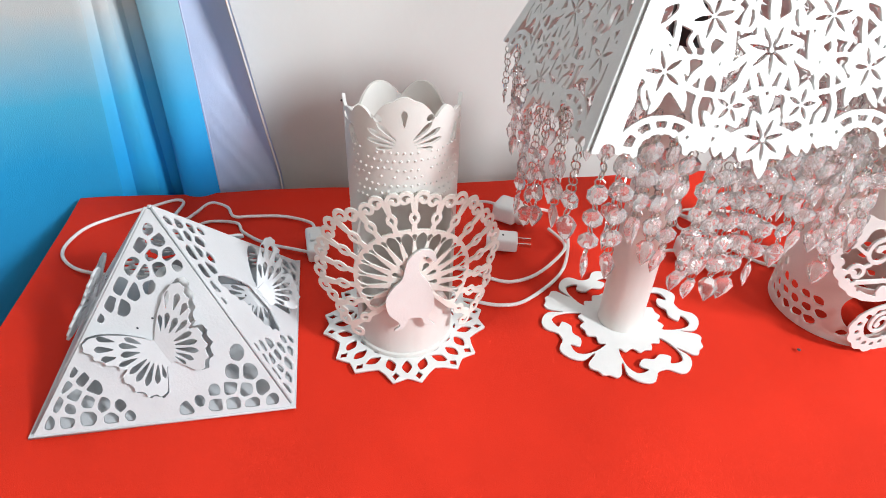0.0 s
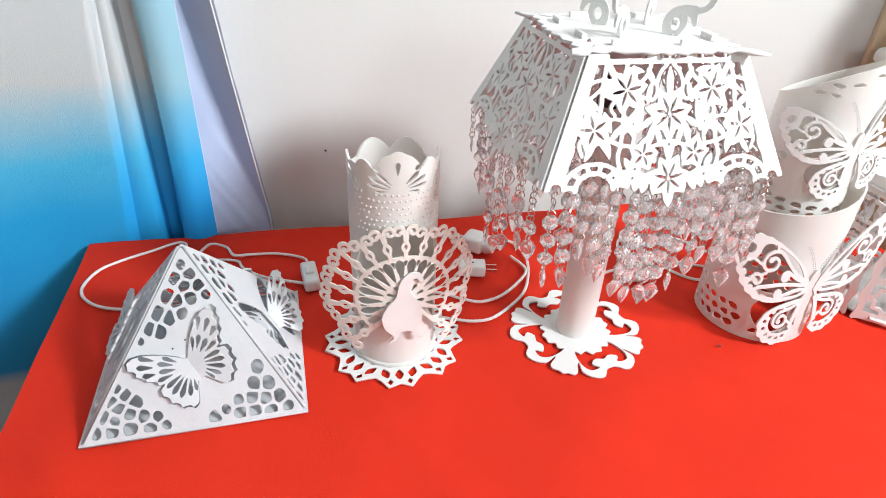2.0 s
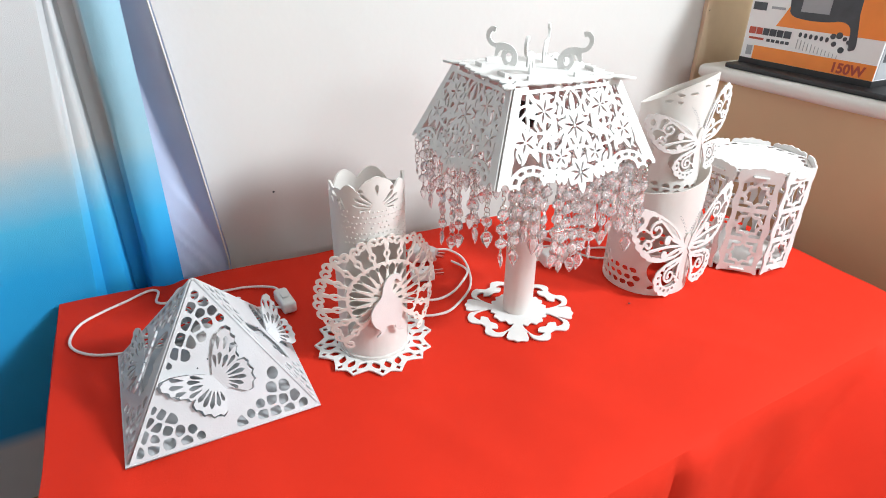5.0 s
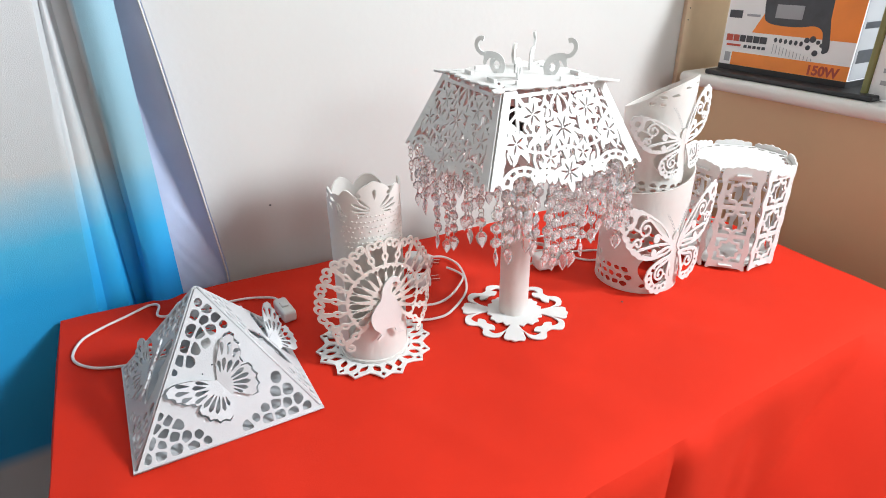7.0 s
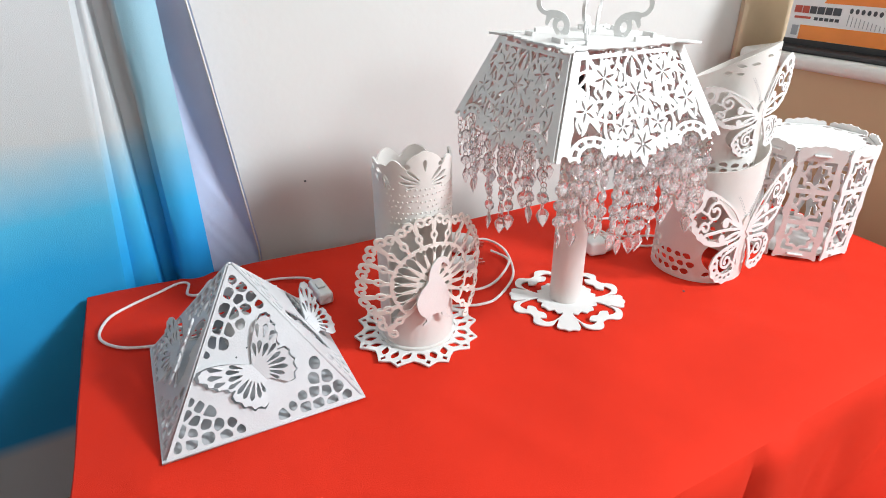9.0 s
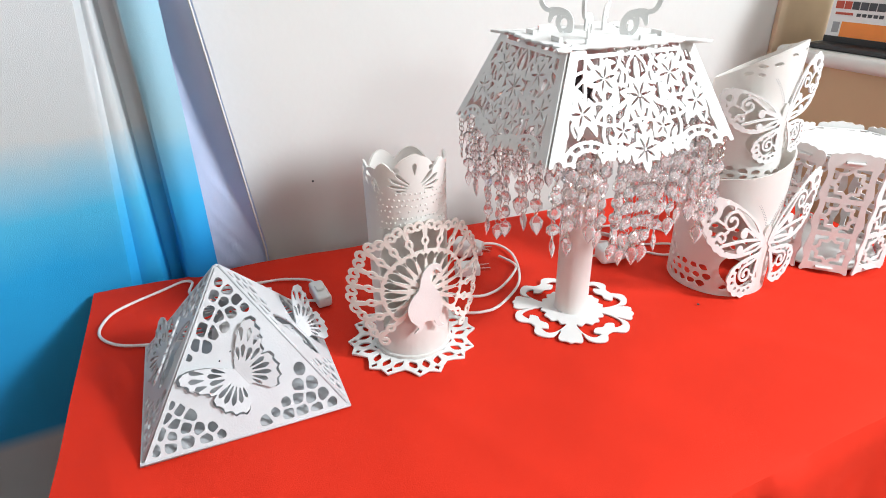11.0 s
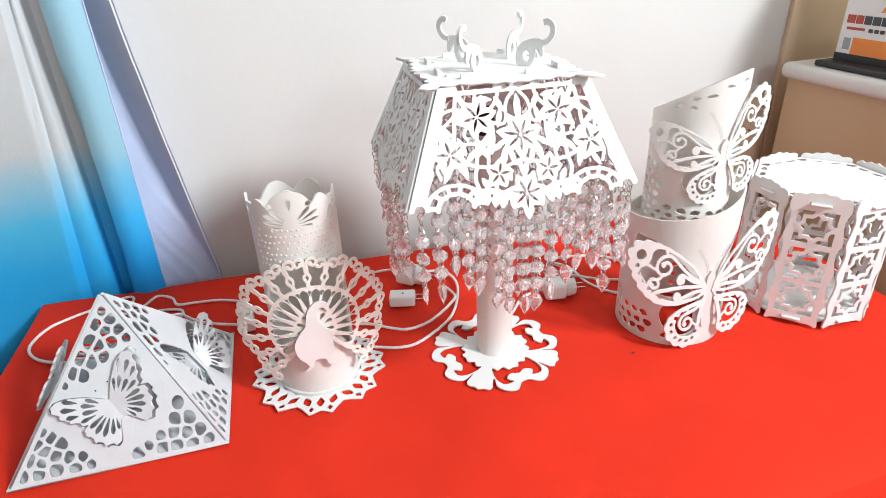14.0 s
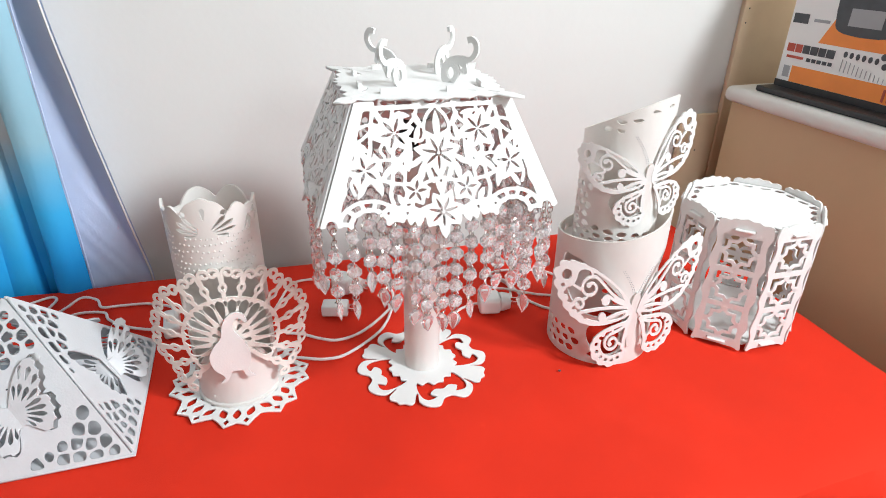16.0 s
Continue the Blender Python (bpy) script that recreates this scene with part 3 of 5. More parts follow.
def feather_lamp():
    lamp = thing("feather_lamp", (.336, .093, 0), "white pipe lamp with a lace fan on a lace foot", "lamp")
    r = .0465
    # foot: eight lace blossoms with two tips each
    N, loops = 8, []
    outline = []
    for i in range(N):
        for da, rr in ((-22.5, .0735), (-16.5, .0775), (-9.2, .0872), (-3.5, .0825), (0, .0805), (3.5, .0825), (9.2, .0872), (16.5, .0775)):
            t = radians(360 * i / N + da)
            outline.append((rr * math.cos(t), rr * math.sin(t)))
    loops.append(outline)
    leaf = smooth_loop([(-.0085, 0), (-.0020, -.0045), (.0030, -.0048), (.0095, 0), (.0030, .0048), (-.0020, .0045)], 3)
    diamond = [(-.0052, 0), (0, -.0040), (.0056, 0), (0, .0040)]
    for i in range(N):
        for da, rr, tilt, shape in ((0, .0655, 0, leaf), (-14.5, .0645, 30, leaf), (14.5, .0645, -30, leaf), (-8.4, .0785, 6, diamond), (8.4, .0785, -6, diamond)):
            b = radians(360 * i / N + da)
            loops.append(moved(shape, rr * math.cos(b), rr * math.sin(b), b + radians(tilt)))
        for da in (-11, 11):
            b = radians(360 * i / N + da)
            loops.append(moved(circle(0, 0, .0012, 8, .0046), .0540 * math.cos(b), .0540 * math.sin(b), b))
    part("lace_foot", sheet(loops, .003), PAINT, lamp, "round lace-cut foot board", pose(.0, .004, .0003, 0, 0, -5))
    # pipe, unrolled: scalloped crown, cut holes and the opening behind the fan
    G = math.pi * r
    CROWN_BACK = .2405
    top = []
    for i in range(181):
        x = -G + 2 * G * i / 180
        d = math.degrees(x / r)
        a = abs(d + 5)
        if a < 30:
            z = .2570 + .0185 * math.cos(radians(a * 3.0)) ** .8 + .0016 * abs(math.sin(radians(a * 9 + 90)))
        elif a < 56:
            z = .2570 + .0090 * math.sin(radians((a - 30) / 26 * 180)) ** .8
        elif a < 90:
            z = .2570 + .0022 * abs(math.sin(radians(a * 10))) + .0055 * max(0, (a - 76) / 14)
        else:
            e = 180 - abs((d + 5 + 180) % 360 - 180)
            z = CROWN_BACK + .016 * math.sin(radians(min(e, 50) * 3.6)) ** .8 if e < 50 else CROWN_BACK + .008 * max(0, (e - 60) / 30)
        top.append((x, z))
    outline = [(-G + 2 * G * i / 60, 0) for i in range(61)] + top[::-1]
    deg = r * math.pi / 180
    low = [(d * deg, .034 + .066 * (1 - (d / 68) ** 2)) for d in range(-68, 69, 4)]
    high = [(d * deg, .186 - .05 * (d / 68) ** 4) for d in range(68, -69, -4)]
    loops = [outline, low + high]
    for lobe in (-5,):
        cx, cy = lobe * deg, .2425
        for ang, r0, r1, w in ((90, .016, .030, .0050), (8, .007, .030, .0040), (172, .007, .030, .0040), (24, .007, .031, .0046), (156, .007, .031, .0046), (42, .008, .028, .0046), (138, .008, .028, .0046), (-7, .009, .022, .0030), (187, .009, .022, .0030)):
            h = drop_shape(cx, cy - .006, radians(ang), r0, r1, w)
            if all(abs(x) < G - .003 for x, y in h):
                loops.append(h)
        loops.append(circle(cx - .0200, cy + .0165, .0034, 10))
        loops.append(circle(cx + .0200, cy + .0165, .0034, 10))
        for f in (1, -1):
            for hx, hy, ang, long, wide in ((.0400, .2330, 60, .0170, .0042), (.0465, .2300, 75, .0150, .0046), (.0520, .2480, 25, .0100, .0060), (.0580, .2360, 60, .0110, .0050), (.0680, .2480, 70, .0090, .0045)):
                h = [(cx + f * x, y) for x, y in drop_shape(hx, hy, radians(ang), 0, long, wide)]
                if all(abs(x) < G - .003 for x, y in h):
                    loops.append(h)
    bm = sheet(loops, .0025)
    slice_x(bm, -G, G, G / 30)
    part("pipe", wrap(bm, r), PVC, lamp, "glossy white pipe with a scalloped cut-out crown", smooth=True)
    bits = []
    rng = random.Random(3)
    for row in range(7):
        for col in range(-9, 10):
            d = -5 + col * 6.6 + (3.3 if row % 2 else 0)
            if rng.random() < .14 or abs(d) > 62:
                continue
            a = radians(d - 90)
            rr = r + .0025
            b = bmesh.new()
            bmesh.ops.create_icosphere(b, subdivisions=1, radius=.0013)
            bits.append(transform(b, Matrix.Translation((rr * math.cos(a), rr * math.sin(a), .231 - row * .0072 + rng.uniform(-.001, .001)))))
    part("bead_relief", join(*bits), PVC, lamp, "rows of small raised dots", smooth=True)
    part("base_rim", lathe([(r + .0005, .0034), (r + .0045, .0034), (r + .0048, .0075), (r + .0027, .0085), (r + .0005, .0085)], 48), PVC, lamp, smooth=True)
    # fan, bowed backwards to both sides
    fan = feather_fan(.092)
    slice_x(fan, -.1, .1, .01)
    for v in fan.verts:
        v.co = Vector((v.co.x * .96, -.0515 - v.co.z + 5.2 * v.co.x ** 2, v.co.y + .105))
    bmesh.ops.recalc_face_normals(fan, faces=fan.faces[:])
    part("feather_fan", fan, CREAM, lamp, "lace-cut fan of curled feathers", pose(.003, 0, 0))
    bird = sheet([bird_shape()], .003)
    part("bird_ornament", transform(bird, pose(-.001, -.0545, .049, 90, 0, 0)), PAINT, lamp, "plain bird-shaped silhouette with a curved neck")
    return lamp


feather_lamp()


# ---- lamp with a lace shade and crystal strands ----
def outlines(field, x0, y0, step):
    """Loops along the 0.5 line of a grid of values (first index x), each with its signed area; what is above 0.5 lies to the left."""
    nx, ny = field.shape
    follow, place = {}, {}
    inside = field > .5

    def cut(i, j, k, l):
        key = (i + k, j + l)
        if key not in place:
            a, b = field[i, j], field[k, l]
            t = (.5 - a) / (b - a)
            place[key] = (x0 + step * (i + (k - i) * t), y0 + step * (j + (l - j) * t))
        return key

    busy = np.argwhere((inside[:-1, :-1] != inside[1:, :-1]) | (inside[:-1, :-1] != inside[:-1, 1:]) | (inside[1:, 1:] != inside[1:, :-1]) | (inside[1:, 1:] != inside[:-1, 1:]))
    for i, j in busy.tolist():
        ring = ((i, j), (i + 1, j), (i + 1, j + 1), (i, j + 1))
        state = [bool(inside[p]) for p in ring]
        outs = [n for n in range(4) if state[n] and not state[(n + 1) % 4]]
        ins = [n for n in range(4) if not state[n] and state[(n + 1) % 4]]
        for n in outs:
            m = min(ins, key=lambda q: (n - q) % 4)
            follow[cut(*ring[n], *ring[(n + 1) % 4])] = cut(*ring[m], *ring[(m + 1) % 4])
    loops = []
    while follow:
        key = next(iter(follow))
        loop = []
        while key in follow:
            loop.append(place[key])
            key = follow.pop(key)
        area = .5 * sum(loop[i][0] * loop[(i + 1) % len(loop)][1] - loop[(i + 1) % len(loop)][0] * loop[i][1] for i in range(len(loop)))
        loops.append((area, loop))
    return loops


class Fretwork:
    """A board drawn as strokes and leaves on a fine grid, then cut out with softly rounded corners."""

    def __init__(self, x0, x1, y0, y1, step=.0005):
        self.x0, self.y0, self.step = x0, y0, step
        self.X, self.Y = np.meshgrid(np.arange(x0, x1, step), np.arange(y0, y1, step), indexing='ij')
        self.wood = np.zeros(self.X.shape, bool)

    def area(self, test, fill=True):
        self.wood[test] = fill

    def disc(self, x, y, r, fill=True):
        self.area((self.X - x) ** 2 + (self.Y - y) ** 2 < r * r, fill)

    def stroke(self, pts, w, end=None):
        way = smooth_loop(pts, 6, False)
        last = len(way) - 1
        for i in range(last):
            (ax, ay), (bx, by) = way[i], way[i + 1]
            n = max(1, int(math.hypot(bx - ax, by - ay) / (.2 * w)) + 1)
            for q in range(n + 1):
                self.disc(ax + (bx - ax) * q / n, ay + (by - ay) * q / n, (w + ((end or w) - w) * (i + q / n) / last) / 2)

    def leaf(self, x, y, ang, length, w, fill=True, blunt=1.0):
        u = ((self.X - x) * math.cos(ang) + (self.Y - y) * math.sin(ang)) / length
        v = np.abs((self.Y - y) * math.cos(ang) - (self.X - x) * math.sin(ang))
        self.area((u > 0) & (u < 1) & (v < w / 2 * np.sin(np.pi * np.clip(u, 0, 1) ** blunt)), fill)

    def poly(self, loop, fill=True):
        hit = np.zeros(self.X.shape, bool)
        for (ax, ay), (bx, by) in zip(loop, loop[1:] + loop[:1]):
            if ay != by:
                hit ^= ((ay > self.Y) != (by > self.Y)) & (self.X < (bx - ax) * (self.Y - ay) / (by - ay) + ax)
        self.area(hit, fill)

    def bridge(self, within, wide, count, rng):
        """Lays slim leaves, in mirrored pairs, across the widest gaps that are left."""
        for _ in range(count):
            free = ~self.wood & within
            depth = np.zeros(free.shape, int)
            while free.any():
                depth += free
                for axis in (0, 1):
                    free = free & np.roll(free, 1, axis) & np.roll(free, -1, axis)
            i, j = np.unravel_index(np.argmax(depth), depth.shape)
            if depth[i, j] * self.step < wide:
                break
            x, y = self.x0 + i * self.step, self.y0 + j * self.step
            a = rng.uniform(35, 145)
            length = min(2 * depth[i, j] * self.step + .013, .030)
            for m in (1, -1):
                b = radians(a if m > 0 else 180 - a)
                cx = x if m > 0 else -x
                self.leaf(cx - length / 2 * math.cos(b), y - length / 2 * math.sin(b), b, length, .0056)

    def cut(self, th, soft=2):
        f = self.wood.astype(float)
        for _ in range(2):
            for axis in (0, 1):
                f = sum(np.roll(f, k, axis) for k in range(-soft, soft + 1)) / (2 * soft + 1)
        loops = outlines(f, self.x0, self.y0, self.step)
        rim = max(loops, key=lambda l: l[0])
        holes = [l for a, l in loops if a < -2.0e-6 and inside_poly(l[0], rim[1])]
        return sheet([l[::2] for l in [rim[1]] + holes], th)


FLOWERS = ((-.0415, .083, .0215, 6, .2), (0, .062, .0245, 7, .22), (-.0725, .050, .0200, 5, .55), (-.0255, .027, .0160, 5, .1), (0, .005, .0225, 7, .22))


def lace_panel(wb, wt, h):
    """Trapezoid board cut into flowers, stems and leaves, with arches and a pointed blossom along its lower edge."""
    f = Fretwork(-wb / 2 - .003, wb / 2 + .003, -.024, h + .003)
    half = wb / 2 + (wt - wb) / 2 * f.Y / h
    ax = np.abs(f.X)
    # frame: two broad sides and a top rail with notches
    f.area((ax < half) & (ax > half - .0165 + .006 * f.Y / h) & (f.Y > 0) & (f.Y < h))
    f.area((ax < half) & (f.Y > h - .0085) & (f.Y < h - .0040))
    f.area((ax < half) & (f.Y > h - .0085) & (f.Y < h) & ((np.abs(f.X - .021) < .005) | (np.abs(f.X + .016) < .006) | (ax > .058)))
    for x in (-1, 1):
        f.disc(x * .1085, .0005, .0055, False)
    for m in (1, -1):
        # arch: two ribs joined by short bars
        cx = .0725 * m
        r = np.hypot((f.X - cx) / 1.30, f.Y + .001)
        f.area((r > .0205) & (r < .0240) & (f.Y > -.001))
        f.area((r > .0122) & (r < .0156) & (f.Y > -.002))
        for a in (8, 44, 76, 104, 136, 172):
            c, s = math.cos(radians(a)), math.sin(radians(a))
            f.stroke(((cx + .0180 * c, -.001 + .0140 * s), (cx + .0290 * c, -.001 + .0222 * s)), .0042)
        for a in range(0, 181, 30):
            f.disc(cx + .0180 * math.cos(radians(a)), -.001 + .0138 * math.sin(radians(a)), .0026)
        # stems
        for line, w in ((((.012, .000), (.030, .010), (.052, .012)), .0060), (((.044, .004), (.050, .024), (.047, .036)), .0040), (((.0255, .027), (.036, .034), (.047, .036)), .0036),
                        (((.047, .036), (.045, .058), (.0415, .083)), .0038), (((.036, .034), (.033, .054), (.031, .072)), .0034), (((.047, .036), (.056, .040), (.0725, .050)), .0040),
                        (((.0725, .050), (.066, .068), (.064, .086), (.060, .106)), .0040), (((.0415, .083), (.030, .088), (.021, .097), (.018, .108)), .0036), (((0, .062), (.012, .082), (.010, .096), (.003, .104)), .0034),
                        (((.0725, .050), (.084, .058), (.094, .060)), .0036), (((.060, .030), (.066, .038), (.0725, .050)), .0036), (((.0255, .027), (.016, .034), (0, .038), ), .0034),
                        (((.084, .028), (.086, .040), (.0725, .050)), .0034), (((.0415, .083), (.054, .090), (.066, .092), (.078, .088)), .0032), (((.0415, .083), (.043, .096), (.040, .108)), .0034),
                        (((.053, .062), (.056, .070), (.0415, .083)), .0032), (((.0725, .050), (.058, .058), (.045, .058)), .0032), (((.098, .022), (.092, .034), (.094, .046)), .0034),
                        (((.012, .082), (.018, .074), (.0415, .083)), .0032), (((.0255, .027), (.030, .014), (.026, .006)), .0040), (((.064, .086), (.074, .078), (.084, .074)), .0032)):
            f.stroke([(m * x, y) for x, y in line], w - .0002)
        # leaves along the stems and the pointed lower edge
        for x, y, a, length, w in ((.033, .040, 62, .030, .0070), (.031, .044, 98, .034, .0060), (.045, .044, 118, .026, .0062), (.020, .034, 100, .020, .0070), (.056, .046, 70, .022, .0066), (.067, .066, 40, .018, .0062),
                                   (.064, .080, 130, .020, .0060), (.078, .060, 75, .020, .0056), (.014, .086, 60, .018, .0060), (.024, .098, 10, .018, .0056), (.058, .024, 80, .020, .0066), (.036, .012, 60, .016, .0064),
                                   (.014, .018, 80, .016, .0060), (.012, .006, -78, .016, .0090), (.022, .008, -72, .016, .0090), (.031, .010, -80, .016, .0085), (.040, .012, -84, .015, .0080), (.048, .012, -70, .014, .0070)):
            b = radians(a if m > 0 else 180 - a)
            f.leaf(m * x, y, b, length, w)
    f.leaf(0, .0, radians(-90), .022, .0100)
    inner = (ax < half - .012) & (f.Y > .014) & (f.Y < h - .010) & ((np.abs(ax - .0725) > .034) | (f.Y > .028))
    flowers = [(m * x, y, r, n, t) for x, y, r, n, t in FLOWERS for m in ((1, -1) if x else (1,))]
    for fx, fy, fr, n, t in flowers:
        for i in range(n):
            f.leaf(fx, fy, 2 * math.pi * i / n + t, fr * (1.04 if i % 2 else .96), fr * (3.9 / n), blunt=.85)
        f.disc(fx, fy, fr * .34)
    f.bridge(inner, .0038, 20, random.Random(12))
    for fx, fy, fr, n, t in flowers:
        # a slit along each petal
        for i in range(n):
            a = 2 * math.pi * i / n + t
            f.leaf(fx + .0009 * math.cos(a), fy + .0009 * math.sin(a), a, fr * .70, .0031, False, .75)
    return f.cut(.003, 1)


def crystal_bead():
    """Flat eight-sided faceted bead with a small table on both sides."""
    bm = bmesh.new()
    rings = []
    for y, rr in ((-.0036, .0034), (-.0013, .0072), (.0, .0079), (.0013, .0072), (.0036, .0034)):
        rings.append([bm.verts.new((rr * math.cos(math.pi / 4 * i + .39), y, rr * math.sin(math.pi / 4 * i + .39))) for i in range(8)])
    for a, b in zip(rings, rings[1:]):
        for i in range(8):
            bm.faces.new((a[i], a[(i + 1) % 8], b[(i + 1) % 8], b[i]))
    bm.faces.new(rings[0])
    bm.faces.new(rings[-1])
    bmesh.ops.recalc_face_normals(bm, faces=bm.faces[:])
    return bm


def crystal_drop():
    bm = bmesh.new()
    prof = [(0, .0001), (-.003, .0046), (-.0085, .0078), (-.016, .0056), (-.0245, .0002)]
    rings = [[bm.verts.new((rr * math.cos(math.pi / 3 * i), .42 * rr * math.sin(math.pi / 3 * i), z)) for i in range(6)] for z, rr in prof]
    for a, b in zip(rings, rings[1:]):
        for i in range(6):
            bm.faces.new((a[i], a[(i + 1) % 6], b[(i + 1) % 6], b[i]))
    bm.faces.new(rings[0])
    bm.faces.new(rings[-1])
    bmesh.ops.recalc_face_normals(bm, faces=bm.faces[:])
    return bm


def curled_ornament():
    """Plain crouching silhouette: arched back, one arm bent into a ring, a spiked hind leg and a raised hooked tail."""
    th = .0028
    body = smooth_loop([(-.0120, .0265), (-.0060, .0285), (.0020, .0280), (.0110, .0245), (.0170, .0170), (.0185, .0080), (.0160, .0000), (.0080, .0000), (.0105, .0045), (.0125, .0100), (.0095, .0160),
                        (.0040, .0190), (-.0030, .0190), (-.0060, .0165), (-.0095, .0105), (-.0125, .0130), (-.0115, .0200)], 4)
    bits = [sheet([body], th)]
    bits.append(ribbon(circle(.0070, .0105, .0056, 14, .0075), .0030, th + .0004, -.0002, closed=True))
    bits.append(ribbon(smooth_loop([(.0010, .0195), (-.0010, .0120), (.0015, .0050), (.0045, .0005)], 4, False), .0050, th + .0002, -.0001, taper=.0036))
    bits.append(ribbon(smooth_loop([(-.0095, .0245), (-.0165, .0265), (-.0215, .0330), (-.0215, .0405), (-.0170, .0450), (-.0120, .0440)], 5, False), .0050, th + .0006, -.0003, taper=.0062))
    return join(*bits)


def crystal_lamp():
    at = (.5645, .0655, 0)
    lamp = thing("crystal_lamp", at, "white table lamp with a lace-cut shade and hanging clear crystals", "lamp", turn=-2)
    # foot: four scrolled lobes
    out, holes = [], []
    for q in range(4):
        base = 90 * q
        side = ((4, .0840), (9, .0850), (12, .0800), (12, .0720), (12.2, .0640), (14.2, .0635), (15.2, .0720), (17, .0800), (23, .0860), (30, .0885), (35, .0860), (38.5, .0790), (41.5, .0755))
        for a, rr in [(-45, .0750)] + [(-a, rr) for a, rr in reversed(side)] + [(0, .0870)] + list(side):
            out.append((rr * math.cos(radians(base + a)), rr * math.sin(radians(base + a))))
        arm = ((36, .0430), (27, .0465), (17, .0410), (9, .0475), (0, .0455))
        tip = ((33, .0560), (27, .0700), (20, .0765), (10.5, .0720), (17, .0655), (10, .0575), (0, .0605))
        ring = [(45 - a, rr) for a, rr in arm] + [(45 + a, rr) for a, rr in reversed(arm[:-1])] + [(45 + a, rr) for a, rr in tip] + [(45 - a, rr) for a, rr in reversed(tip[:-1])]
        holes.append(smooth_loop([(rr * math.cos(radians(base + a)), rr * math.sin(radians(base + a))) for a, rr in ring], 3))
    part("foot", sheet([smooth_loop(out, 2)] + holes, .0028), PAINT, lamp, "scrolled lace-cut foot board", pose(.0075, -.002, .0003, 0, 0, 57))
    part("column", lathe([(.0001, .0032), (.0235, .0032), (.0235, .30), (.0215, .30), (.0215, .34), (.0001, .34)], 40), PVC, lamp, "white plastic pipe column", pose(.0075, .002, 0), smooth=True)
    # shade
    zb, zt, wb, wt = .2725, .3770, .2395, .1535
    inset = (wb - wt) / 2
    h = math.hypot(zt - zb, inset)
    lean = math.degrees(math.atan2(zt - zb, inset))
    me = bpy.data.meshes.new("shade_panel")
    bm = lace_panel(wb, wt, h)
    bm.to_mesh(me)
    bm.free()
    me.materials.append(PAINT)
    for q in range(4):
        part("shade_panel", me, None, lamp, "lace-cut shade panel of flowers and leaves", pose(0, 0, 0, 0, 0, 90 * q) @ pose(0, -wb / 2, zb, lean, 0, 0))
    # roof board with ragged ornamental edges
    R = .0790
    edge = []
    prof = ((-1, 0), (-.93, .006), (-.86, -.003), (-.74, .002), (-.62, -.004), (-.50, .003), (-.30, .000), (-.20, .006), (-.08, .002), (0, .008), (.08, .002), (.20, .006), (.30, 0), (.5, .003), (.62, -.004), (.74, .002), (.86, -.003), (.93, .006))
    for q in range(4):
        a = radians(90 * q)
        for u, d in prof:
            x, y = u * R, -(R + d)
            if u == -1:
                x, y = -(R + .012), -(R + .012)
            edge.append((x * math.cos(a) - y * math.sin(a), x * math.sin(a) + y * math.cos(a)))
    slots = []
    for q in range(4):
        a = radians(90 * q)
        for cx, cy, ang in ((-.042, -.058, .4), (.042, -.058, -.4), (-.066, -.066, .8)):
            slots.append([(x * math.cos(a) - y * math.sin(a), x * math.sin(a) + y * math.cos(a)) for x, y in circle(cx, cy, .010, 10, .0022, ang)])
    part("roof_board", sheet([edge] + slots, .003), PAINT, lamp, "square board with ragged ornamental edges", pose(0, -.003, .3785, 0, 0, -3.5))
    for q in range(4):
        for u in (-.035, .030):
            part("tab", box(-.010, .010, -.0022, .0022, 0, .006, .0006), PAINT, lamp, "", pose(0, -.003, 0, 0, 0, 90 * q - 3.5) @ pose(u, -.062, .3807))
    ome = bpy.data.meshes.new("curled_ornament")
    bm = curled_ornament()
    transform(bm, pose(0, 0, 0, 90, 0, 0))
    bm.to_mesh(ome)
    bm.free()
    ome.materials.append(PAINT)
    for x, y, turn in ((-.026, .031, -46), (.036, -.033, 134), (-.030, -.034, 41), (.041, .031, 226)):
        part("curled_ornament", ome, None, lamp, "small curled silhouette standing on the roof board", pose(x, y, .3812, 0, 0, turn))
    part("socket", lathe([(.0001, .335), (.016, .335), (.018, .320), (.018, .295), (.0001, .295)], 24), BLACK, lamp, "black lamp socket", pose(0, 0, .012), smooth=True)
    part("bulb", lathe([(.0001, .372), (.010, .371), (.019, .362), (.022, .35), (.014, .336), (.013, .334)], 24), PLASTIC, lamp, "white light bulb", pose(0, 0, .0), smooth=True)
    # crystal strands
    bead, drop = bpy.data.meshes.new("bead"), bpy.data.meshes.new("drop")
    for me2, maker in ((bead, crystal_bead), (drop, crystal_drop)):
        b = maker()
        b.to_mesh(me2)
        b.free()
        me2.materials.append(CRYSTAL)
    link = bpy.data.meshes.new("ring")
    b = tube([(.0034 * math.cos(a), .0034 * math.sin(a), 0) for a in np.linspace(0, 2 * math.pi, 10)[:-1]], .00066, 5, True)
    b.to_mesh(link)
    b.free()
    link.materials.append(STEEL)
    rng = random.Random(21)
    PITCH = .0192
